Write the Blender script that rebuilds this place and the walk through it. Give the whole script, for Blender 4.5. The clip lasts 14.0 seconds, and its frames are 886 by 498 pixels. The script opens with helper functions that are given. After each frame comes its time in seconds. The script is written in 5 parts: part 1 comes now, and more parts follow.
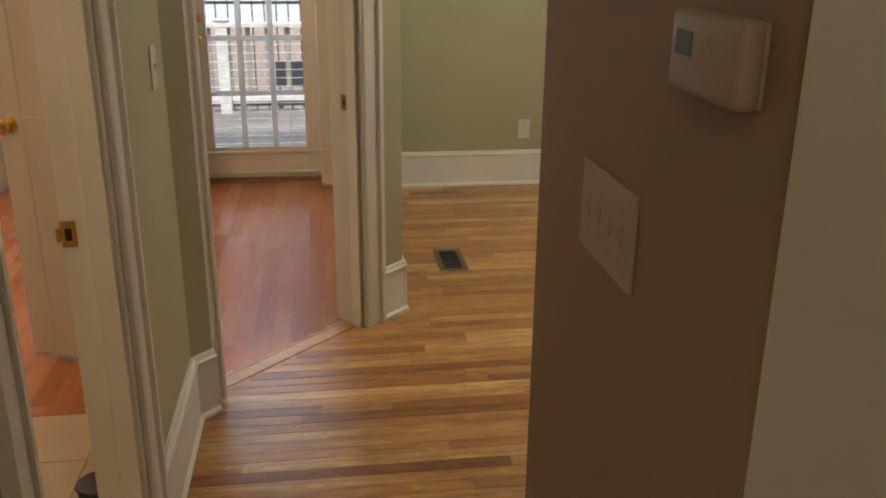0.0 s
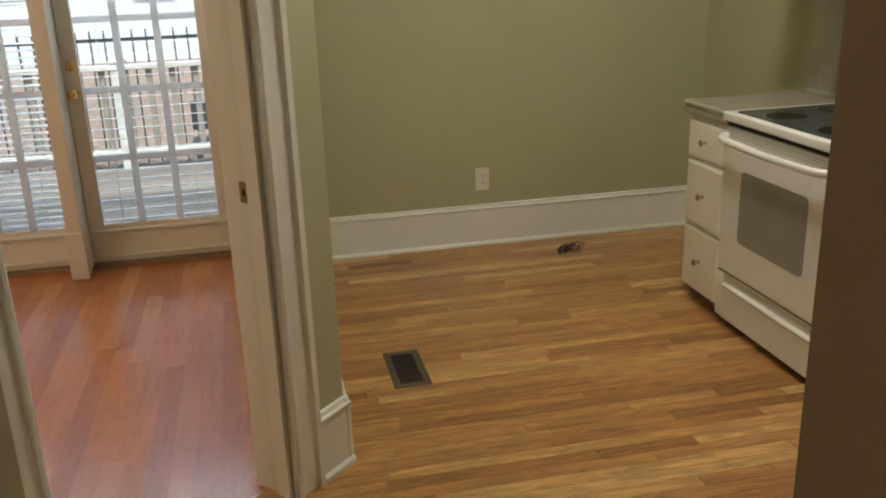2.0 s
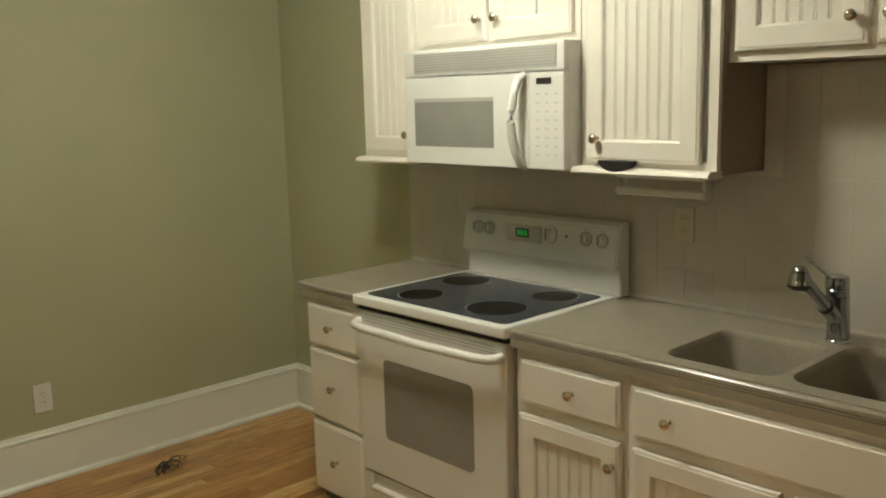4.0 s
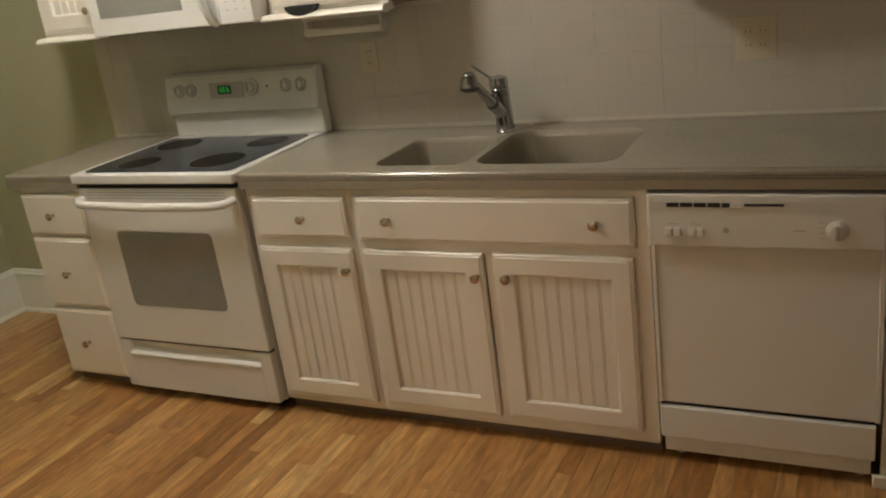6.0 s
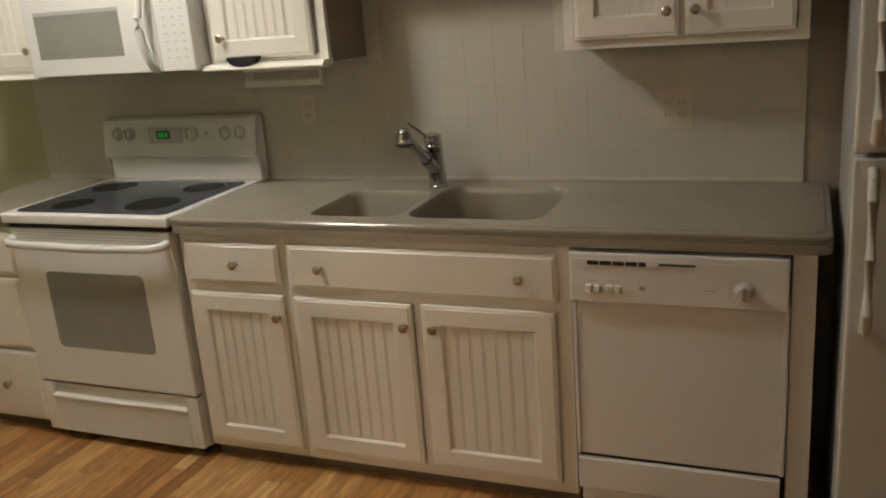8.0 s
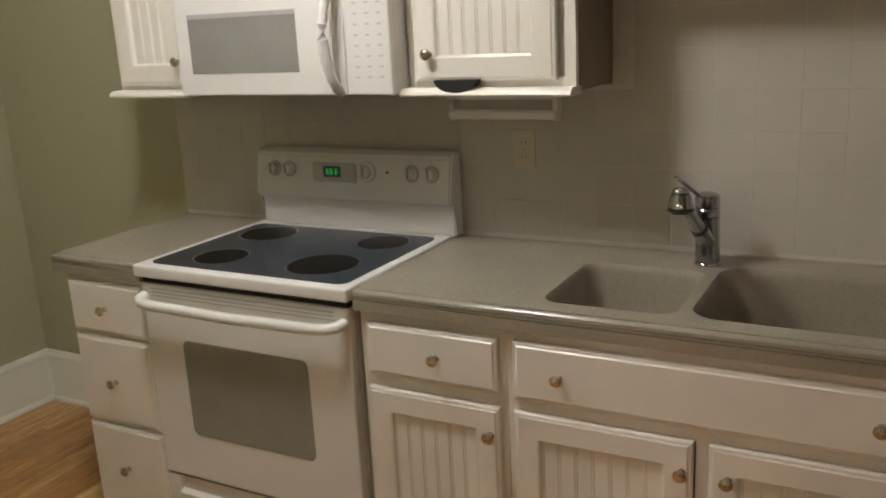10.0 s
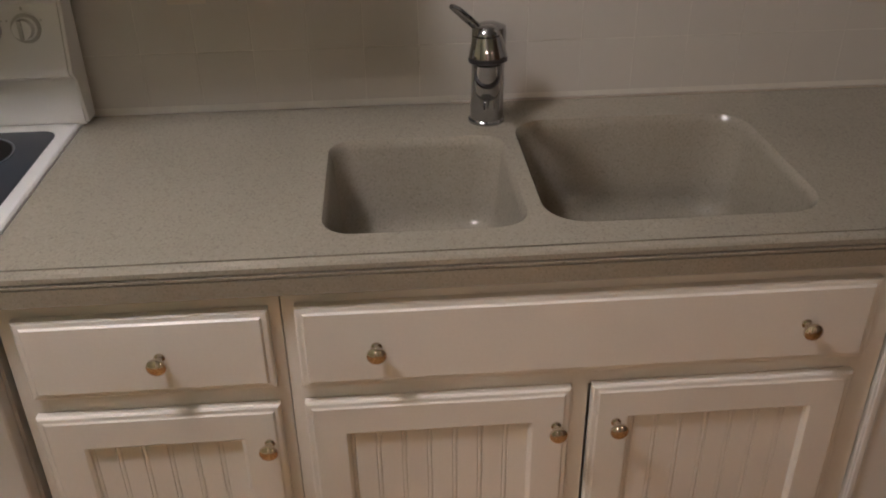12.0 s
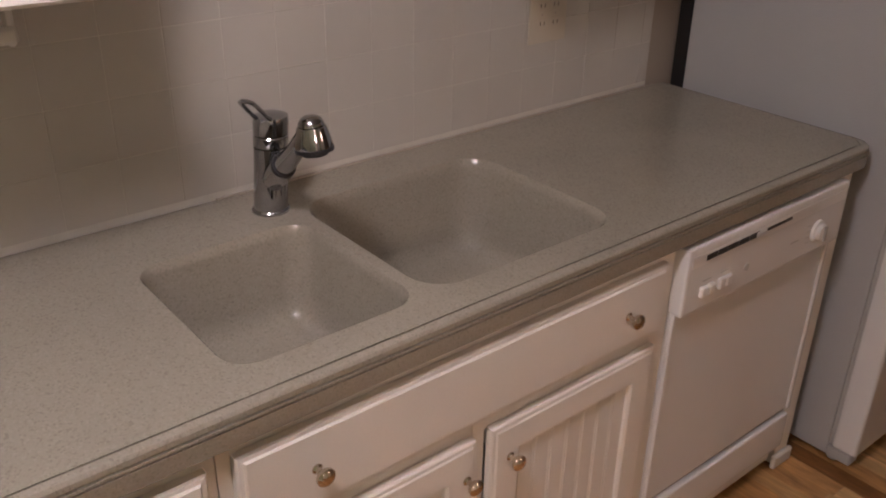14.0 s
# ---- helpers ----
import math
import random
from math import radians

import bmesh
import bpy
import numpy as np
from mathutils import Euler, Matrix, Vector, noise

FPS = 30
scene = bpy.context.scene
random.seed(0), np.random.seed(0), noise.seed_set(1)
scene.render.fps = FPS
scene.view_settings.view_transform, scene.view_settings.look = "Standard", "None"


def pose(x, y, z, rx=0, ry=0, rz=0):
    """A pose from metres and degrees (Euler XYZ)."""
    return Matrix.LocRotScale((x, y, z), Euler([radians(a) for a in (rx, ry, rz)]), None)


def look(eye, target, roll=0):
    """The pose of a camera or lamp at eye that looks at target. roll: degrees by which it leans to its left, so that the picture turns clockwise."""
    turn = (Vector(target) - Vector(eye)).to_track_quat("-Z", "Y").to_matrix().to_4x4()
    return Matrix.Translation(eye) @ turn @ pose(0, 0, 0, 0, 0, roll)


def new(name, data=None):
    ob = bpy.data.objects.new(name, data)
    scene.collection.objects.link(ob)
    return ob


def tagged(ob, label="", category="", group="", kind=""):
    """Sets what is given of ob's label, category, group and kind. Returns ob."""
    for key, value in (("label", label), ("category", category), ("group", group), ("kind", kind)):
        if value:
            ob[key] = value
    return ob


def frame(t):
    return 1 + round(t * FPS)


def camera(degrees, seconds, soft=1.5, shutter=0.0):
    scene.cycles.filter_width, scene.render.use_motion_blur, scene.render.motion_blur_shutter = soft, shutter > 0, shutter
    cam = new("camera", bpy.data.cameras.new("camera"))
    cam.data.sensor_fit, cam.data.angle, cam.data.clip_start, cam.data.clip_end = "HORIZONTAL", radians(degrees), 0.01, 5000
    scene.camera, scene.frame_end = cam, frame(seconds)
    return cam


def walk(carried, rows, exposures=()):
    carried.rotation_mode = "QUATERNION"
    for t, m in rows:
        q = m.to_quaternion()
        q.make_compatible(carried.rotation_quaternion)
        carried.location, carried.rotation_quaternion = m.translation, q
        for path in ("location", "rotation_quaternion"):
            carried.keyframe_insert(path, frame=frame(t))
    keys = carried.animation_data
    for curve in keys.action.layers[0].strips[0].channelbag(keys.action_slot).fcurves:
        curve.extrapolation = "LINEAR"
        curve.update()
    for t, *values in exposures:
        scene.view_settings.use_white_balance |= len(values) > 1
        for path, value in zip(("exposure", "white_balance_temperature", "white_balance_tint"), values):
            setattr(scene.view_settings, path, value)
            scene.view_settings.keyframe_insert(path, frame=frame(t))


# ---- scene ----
cam = camera(53.3, 14.0, soft=2.0)
EXPOSURES = [(0.0, 0.05, 6150, 8), (2.5, 0.05, 5950, 0), (4.0, 0.05, 6000, -5), (7.0, 0.05, 5900, 10), (8.5, 0.05, 5650, 5), (11.0, 0.0, 5500, 14), (12.0, -0.05, 5450, 18), (13.0, 0.03, 5450, 16), (14.0, 0.15, 5550, 28)]
PATH = [
    (0, (0.093, 0.008, 1.584), (0.356, 1.877, 0.923), 0.5),
    (0.5, (0.129, 0.273, 1.568), (0.328, 2.145, 0.892), 0.3),
    (1, (0.098, 0.559, 1.575), (0.286, 2.422, 0.873), 0.3),
    (1.5, (0.138, 0.827, 1.627), (0.389, 2.679, 0.915), -1.4),
    (2, (0.234, 1.115, 1.566), (0.624, 2.975, 0.94), -2.0),
    (2.5, (0.187, 1.411, 1.553), (0.808, 3.212, 0.946), -1.3),
    (3, (0.117, 1.612, 1.578), (0.977, 3.342, 1.06), -0.6),
    (3.5, (0.178, 1.743, 1.621), (1.231, 3.393, 1.211), -1.2),
    (4, (0.19, 1.871, 1.63), (1.544, 3.305, 1.294), -1.5),
    (4.2, (0.131, 1.919, 1.66), (1.612, 3.218, 1.315), -1.8),
    (6.3, (-0.182, 1.702, 1.578), (1.505, 2.547, 0.914), -7.6),
    (6.5, (-0.209, 1.712, 1.579), (1.489, 2.539, 0.922), -7.3),
    (7, (-0.235, 1.671, 1.567), (1.484, 2.472, 0.93), -7.1),
    (7.5, (-0.256, 1.668, 1.542), (1.503, 2.396, 0.93), -6.2),
    (8, (-0.21, 1.661, 1.6), (1.559, 2.406, 1.037), -4.6),
    (8.5, (-0.103, 1.742, 1.686), (1.629, 2.68, 1.338), -2.9),
    (11, (0.715, 2.772, 1.541), (2.39, 3.476, 0.705), -2.2),
    (11.5, (0.876, 2.88, 1.569), (2.621, 3.048, 0.607), -0.6),
    (12, (1.058, 3.061, 1.566), (2.787, 2.949, 0.566), -0.9),
    (12.5, (1.327, 3.202, 1.567), (2.983, 2.957, 0.472), -2.5),
    (13, (1.418, 3.384, 1.574), (2.976, 2.727, 0.506), -0.9),
    (13.5, (1.336, 3.535, 1.595), (2.783, 2.518, 0.661), -0.8),
    (14, (1.292, 3.579, 1.616), (2.667, 2.447, 0.707), 0.9),
]
walk(cam, [(t, look(eye, target, roll)) for t, eye, target, roll in PATH], EXPOSURES)

# ---- world and light ----
world = bpy.data.worlds.new("world")
scene.world = world
world.use_nodes = True
wn = world.node_tree.nodes
sky = wn.new("ShaderNodeTexSky")
sky.sky_type, sky.sun_disc = "NISHITA", False
sky.sun_elevation, sky.sun_rotation = radians(58), radians(194.6)
world.node_tree.links.new(sky.outputs[0], wn["Background"].inputs[0])
wn["Background"].inputs[1].default_value = 0.15

sun_data = bpy.data.lights.new("sun", "SUN")
sun_data.energy, sun_data.angle, sun_data.color = 5.0, radians(4), (1.0, 0.95, 0.88)
sun = new("sun", sun_data)
sun.matrix_world = look((-4, -4.5, 19.0), (-1, 7, 0))


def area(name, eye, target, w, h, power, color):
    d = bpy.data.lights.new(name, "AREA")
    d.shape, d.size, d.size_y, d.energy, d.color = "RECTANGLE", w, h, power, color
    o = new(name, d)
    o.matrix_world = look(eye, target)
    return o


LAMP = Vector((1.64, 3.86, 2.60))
lamp_data = bpy.data.lights.new("kitchen_lamp", "POINT")
lamp_data.energy, lamp_data.shadow_soft_size, lamp_data.color = 42, 0.19, (1.0, 0.87, 0.71)
kitchen_light = new("kitchen_lamp", lamp_data)
kitchen_light.location = LAMP
# Added disk that throws more of the kitchen lamp's light downwards.
down_data = bpy.data.lights.new("kitchen_lamp_down_disk", "AREA")
down_data.shape, down_data.size, down_data.energy, down_data.color = "DISK", 0.28, 11, (1.0, 0.87, 0.71)
new("kitchen_lamp_down_disk", down_data).location = LAMP - Vector((0, 0, 0.06))
# Added area lamp outside, out of view, in place of sky light.
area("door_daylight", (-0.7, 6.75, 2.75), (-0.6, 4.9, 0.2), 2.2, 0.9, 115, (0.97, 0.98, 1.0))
hall_data = bpy.data.lights.new("hall_lamp", "POINT")
hall_data.energy, hall_data.shadow_soft_size, hall_data.color = 10.5, 0.12, (1.0, 0.77, 0.58)
new("hall_lamp", hall_data).location = (-0.20, -0.75, 2.5)
sun_room_data = bpy.data.lights.new("sun_room_lamp", "POINT")
sun_room_data.energy, sun_room_data.shadow_soft_size, sun_room_data.color = 50, 0.14, (1.0, 0.70, 0.47)
new("sun_room_lamp", sun_room_data).location = (-2.3, 4.1, 2.5)
bath_data = bpy.data.lights.new("side_room_lamp", "POINT")
bath_data.energy, bath_data.shadow_soft_size, bath_data.color = 17, 0.1, (1.0, 0.68, 0.43)
new("side_room_lamp", bath_data).location = (-1.30, 0.90, 2.2)


# ---- materials ----
def mat(name, color, rough=0.5, metal=0.0, var=0.0, scale=6.0, bump=0.0, bscale=60.0, rnd=0.0, spec=0.5, fine=0.0, fscale=200.0):
    """A surface with variation at a coarse and a fine scale, bump, and a difference from piece to piece."""
    m = bpy.data.materials.new(name)
    m.use_nodes = True
    nt = m.node_tree
    n, ln = nt.nodes, nt.links.new
    b = n["Principled BSDF"]
    b.inputs["Roughness"].default_value = rough
    b.inputs["Metallic"].default_value = metal
    b.inputs["Specular IOR Level"].default_value = spec
    tc = n.new("ShaderNodeTexCoord")
    geo = n.new("ShaderNodeNewGeometry")
    base = n.new("ShaderNodeRGB")
    base.outputs[0].default_value = (*color, 1)
    out = base.outputs[0]

    def times(sock, fac_sock, lo, hi):
        mr = n.new("ShaderNodeMapRange")
        ln(fac_sock, mr.inputs[0])
        mr.inputs[1].default_value, mr.inputs[2].default_value = 0.25, 0.75
        mr.inputs[3].default_value, mr.inputs[4].default_value = lo, hi
        v = n.new("ShaderNodeVectorMath")
        v.operation = "SCALE"
        ln(sock, v.inputs[0])
        ln(mr.outputs[0], v.inputs[3])
        return v.outputs[0]

    if var:
        t = n.new("ShaderNodeTexNoise")
        t.inputs["Scale"].default_value, t.inputs["Detail"].default_value = scale, 4
        ln(geo.outputs["Position"], t.inputs["Vector"])
        out = times(out, t.outputs["Fac"], 1 - var, 1 + var)
        r = n.new("ShaderNodeMapRange")
        ln(t.outputs["Fac"], r.inputs[0])
        r.inputs[3].default_value, r.inputs[4].default_value = max(rough - 0.08, 0.02), min(rough + 0.08, 1)
        ln(r.outputs[0], b.inputs["Roughness"])
    if fine:
        t = n.new("ShaderNodeTexNoise")
        t.inputs["Scale"].default_value, t.inputs["Detail"].default_value = fscale, 2
        ln(geo.outputs["Position"], t.inputs["Vector"])
        out = times(out, t.outputs["Fac"], 1 - fine, 1 + fine)
    if rnd:
        oi = n.new("ShaderNodeObjectInfo")
        mr = n.new("ShaderNodeMapRange")
        ln(oi.outputs["Random"], mr.inputs[0])
        mr.inputs[3].default_value, mr.inputs[4].default_value = 1 - rnd, 1 + rnd
        v = n.new("ShaderNodeVectorMath")
        v.operation = "SCALE"
        ln(out, v.inputs[0])
        ln(mr.outputs[0], v.inputs[3])
        out = v.outputs[0]
    ln(out, b.inputs["Base Color"])
    if bump:
        t = n.new("ShaderNodeTexNoise")
        t.inputs["Scale"].default_value, t.inputs["Detail"].default_value = bscale, 3
        ln(geo.outputs["Position"], t.inputs["Vector"])
        bp = n.new("ShaderNodeBump")
        bp.inputs["Strength"].default_value, bp.inputs["Distance"].default_value = bump, 0.003
        ln(t.outputs["Fac"], bp.inputs["Height"])
        ln(bp.outputs[0], b.inputs["Normal"])
    return m


def wood(name, ramp, rough, along, rnd_source="object", bump=0.15, grain=1.0):
    """Strip flooring: colour from piece to piece out of a ramp, grain drawn out along one axis, knots and streaks."""
    m = bpy.data.materials.new(name)
    m.use_nodes = True
    nt = m.node_tree
    n, ln = nt.nodes, nt.links.new
    b = n["Principled BSDF"]
    b.inputs["Roughness"].default_value = rough
    geo = n.new("ShaderNodeNewGeometry")
    if rnd_source == "object":
        rs = n.new("ShaderNodeObjectInfo").outputs["Random"]
    else:
        rs = geo.outputs["Random Per Island"]
    cr = n.new("ShaderNodeValToRGB")
    cr.color_ramp.elements[0].position, cr.color_ramp.elements[0].color = ramp[0][0], (*ramp[0][1], 1)
    cr.color_ramp.elements[1].position, cr.color_ramp.elements[1].color = ramp[-1][0], (*ramp[-1][1], 1)
    for p, c in ramp[1:-1]:
        e = cr.color_ramp.elements.new(p)
        e.color = (*c, 1)
    ln(rs, cr.inputs[0])
    off = n.new("ShaderNodeVectorMath")
    off.operation = "MULTIPLY_ADD"
    off.inputs[1].default_value = (1, 1, 1)
    ln(geo.outputs["Position"], off.inputs[0])
    sh = n.new("ShaderNodeVectorMath")
    sh.operation = "SCALE"
    sh.inputs[0].default_value = (37, 91, 13)
    ln(rs, sh.inputs[3])
    ln(sh.outputs[0], off.inputs[2])
    mp = n.new("ShaderNodeMapping")
    mp.inputs["Scale"].default_value = (2.0, 22, 1) if along == "x" else (22, 2.0, 1)
    ln(off.outputs[0], mp.inputs["Vector"])
    t = n.new("ShaderNodeTexNoise")
    t.inputs["Scale"].default_value, t.inputs["Detail"].default_value, t.inputs["Distortion"].default_value = 1.6, 5, 0.6
    ln(mp.outputs[0], t.inputs["Vector"])
    t2 = n.new("ShaderNodeTexNoise")
    t2.inputs["Scale"].default_value, t2.inputs["Detail"].default_value = 7.0, 4
    ln(mp.outputs[0], t2.inputs["Vector"])
    t3 = n.new("ShaderNodeTexNoise")
    t3.inputs["Scale"].default_value, t3.inputs["Detail"].default_value = 0.9, 2
    ln(geo.outputs["Position"], t3.inputs["Vector"])
    col = cr.outputs[0]
    t4 = n.new("ShaderNodeTexNoise")
    t4.inputs["Scale"].default_value, t4.inputs["Detail"].default_value, t4.inputs["Distortion"].default_value = 14.0, 3, 1.2
    mk_ = n.new("ShaderNodeMapping")
    mk_.inputs["Scale"].default_value = (0.5, 2.2, 1) if along == "x" else (2.2, 0.5, 1)
    ln(off.outputs[0], mk_.inputs["Vector"])
    ln(mk_.outputs[0], t4.inputs["Vector"])
    for tt, lo, hi in ((t, 1 - 0.30 * grain, 1 + 0.22 * grain), (t2, 1 - 0.13 * grain, 1 + 0.10 * grain), (t3, 0.93, 1.07), (t4, 1 - 0.34 * grain, 1 + 0.12 * grain)):
        mr = n.new("ShaderNodeMapRange")
        ln(tt.outputs["Fac"], mr.inputs[0])
        mr.inputs[1].default_value, mr.inputs[2].default_value = 0.28, 0.72
        mr.inputs[3].default_value, mr.inputs[4].default_value = lo, hi
        v = n.new("ShaderNodeVectorMath")
        v.operation = "SCALE"
        ln(col, v.inputs[0])
        ln(mr.outputs[0], v.inputs[3])
        col = v.outputs[0]
    ln(col, b.inputs["Base Color"])
    rr = n.new("ShaderNodeMapRange")
    ln(t3.outputs["Fac"], rr.inputs[0])
    rr.inputs[3].default_value, rr.inputs[4].default_value = rough - 0.07, rough + 0.1
    ln(rr.outputs[0], b.inputs["Roughness"])
    bp = n.new("ShaderNodeBump")
    bp.inputs["Strength"].default_value, bp.inputs["Distance"].default_value = bump, 0.001
    ln(t2.outputs["Fac"], bp.inputs["Height"])
    ln(bp.outputs[0], b.inputs["Normal"])
    return m


GREEN = mat("sage_green_paint", (0.42, 0.415, 0.268), 0.62, var=0.035, scale=2.2, bump=0.12, bscale=220, fine=0.02, fscale=90)
TAN = mat("taupe_paint", (0.385, 0.288, 0.204), 0.62, var=0.04, scale=2.0, bump=0.12, bscale=220)
PUTTY = mat("putty_wall_paint", (0.37, 0.315, 0.25), 0.62, var=0.04, scale=2.0, bump=0.12, bscale=220)
SIDE = mat("cream_wall_paint", (0.62, 0.52, 0.40), 0.6, var=0.03, scale=2.0, bump=0.1, bscale=200)
CEIL = mat("ceiling_paint", (0.62, 0.60, 0.56), 0.85, var=0.03, scale=1.5, bump=0.2, bscale=150)
TRIM = mat("trim_gloss_paint", (0.775, 0.78, 0.71), 0.33, var=0.03, scale=5, bump=0.06, bscale=40, fine=0.015)
CAB = mat("cabinet_cream_paint", (0.79, 0.752, 0.68), 0.34, var=0.025, scale=6, bump=0.05, bscale=50, fine=0.015)
# Toe kick shade is put into this brown; the subfloor uses it too.
CABDARK = mat("toe_shade_and_subfloor", (0.16, 0.12, 0.085), 0.6, var=0.1, bump=0.1)
ENAMEL = mat("white_enamel", (0.75, 0.74, 0.71), 0.2, var=0.015, scale=5, bump=0.02, bscale=30)
SWITCHPL = mat("almond_plastic", (0.56, 0.47, 0.40), 0.45, var=0.03)
SWITCHDARK = mat("almond_plastic_slot", (0.42, 0.36, 0.30), 0.5, var=0.03)
PLASTIC = mat("white_plastic", (0.72, 0.70, 0.66), 0.35, var=0.02, bump=0.03, bscale=80)
BEIGE = mat("beige_plastic", (0.55, 0.495, 0.385), 0.4, var=0.02)
# Brown that carries the shade on the cabinet side turned from the lamp.
SIDE_SHADE = mat("brown_side_shade", (0.30, 0.245, 0.185), 0.5, var=0.06, scale=4, bump=0.05)
IVORY = mat("ivory_plastic", (0.44, 0.37, 0.29), 0.4, var=0.02)
GREYPL = mat("grey_plastic", (0.42, 0.41, 0.38), 0.4, var=0.04)
DARK = mat("black_plastic", (0.02, 0.02, 0.022), 0.4, var=0.1)
# Near-black that stands in for the shade inside gaps, seams and holes.
GAP = mat("gap_shade", (0.012, 0.01, 0.009), 0.8, var=0.1)
GLASSTOP = mat("ceramic_glass_top", (0.028, 0.036, 0.052), 0.2, var=0.05, scale=12, fine=0.25, fscale=900)
BURNER = mat("burner_zone", (0.006, 0.005, 0.005), 0.3, var=0.1, spec=0.06)
RINGM = mat("burner_ring_print", (0.12, 0.13, 0.15), 0.3, var=0.1)
OVENGLASS = mat("oven_window_glass", (0.28, 0.275, 0.25), 0.12, var=0.06, scale=8, fine=0.12, fscale=600)
# White enamel greyed down: the shade on the body is in this colour.
FRIDGE = mat("fridge_textured_enamel_shaded", (0.42, 0.415, 0.40), 0.42, var=0.02, bump=0.25, bscale=260)
CHROME = mat("chrome", (0.43, 0.435, 0.455), 0.08, 1.0, var=0.03, scale=20)
NICKEL = mat("nickel_knob_metal", (0.62, 0.55, 0.45), 0.11, 1.0, var=0.06, scale=30)
BRASS = mat("brass", (0.78, 0.53, 0.18), 0.25, 1.0, var=0.1, scale=30)
BRONZE = mat("aged_bronze_plate", (0.30, 0.20, 0.11), 0.48, 0.5, var=0.2, scale=60)
VENTM = mat("register_metal", (0.16, 0.13, 0.10), 0.4, 0.7, var=0.15, scale=30)
RUBBER = mat("black_cable_rubber", (0.015, 0.013, 0.013), 0.5, var=0.2)
TILE = mat("glazed_wall_tile", (0.52, 0.49, 0.43), 0.22, var=0.03, scale=7, bump=0.08, bscale=18, rnd=0.014)
GROUT = mat("tile_grout", (0.60, 0.57, 0.495), 0.85, var=0.08, scale=20, bump=0.3)
FLTILE = mat("floor_tile_ceramic", (0.56, 0.46, 0.34), 0.35, var=0.07, scale=6, rnd=0.04, fine=0.05)
SCREEN = mat("lcd_screen", (0.10, 0.115, 0.10), 0.2, var=0.05)
OAK_RAMP = [(0.0, (0.27, 0.118, 0.036)), (0.09, (0.39, 0.182, 0.054)), (0.28, (0.475, 0.237, 0.075)), (0.72, (0.555, 0.300, 0.102)), (0.92, (0.66, 0.395, 0.152)), (1.0, (0.75, 0.50, 0.225))]
RED_RAMP = [(0.0, (0.40, 0.145, 0.050)), (0.3, (0.46, 0.175, 0.060)), (0.7, (0.51, 0.205, 0.072)), (1.0, (0.57, 0.255, 0.105))]
OAK = wood("oak_strip", OAK_RAMP, 0.30, "x")
OAK_FAR = wood("oak_strip_far", OAK_RAMP, 0.30, "x", "island")
OAK_SILL = wood("oak_threshold", [(0.0, (0.54, 0.31, 0.10)), (1.0, (0.59, 0.35, 0.12))], 0.32, "x", grain=0.6)
RED = wood("red_heart_pine", RED_RAMP, 0.22, "y", grain=0.35, bump=0.0)
RED_FAR = wood("red_heart_pine_far", RED_RAMP, 0.24, "y", "island", grain=0.25, bump=0.0)
DECK = wood("weathered_deck_board", [(0.0, (0.17, 0.145, 0.12)), (1.0, (0.28, 0.24, 0.20))], 0.8, "x")
DECKPOST = mat("weathered_post_wood", (0.56, 0.54, 0.49), 0.8, var=0.2, scale=14, bump=0.4, bscale=50)
# The posts' wood again, darkened so the balusters read as backlit.
BALUSTER_SHADE = mat("weathered_wood_backlit", (0.27, 0.24, 0.20), 0.8, var=0.2, scale=14, bump=0.4, bscale=50)
IRON = mat("black_iron", (0.07, 0.07, 0.072), 0.5, 0.3, var=0.2)
STONE = mat("retaining_wall_stone", (0.20, 0.165, 0.13), 0.9, var=0.35, scale=9, bump=0.6, bscale=25, rnd=0.2)
LEAVES = mat("leaf_litter", (0.33, 0.24, 0.18), 0.9, var=0.5, scale=11, bump=0.8, bscale=30, fine=0.35, fscale=45)
SIDING = mat("pale_siding", (0.72, 0.74, 0.75), 0.7, var=0.04, scale=2)
BARK = mat("bark", (0.16, 0.13, 0.10), 0.9, var=0.3, scale=12, bump=0.6, bscale=30)


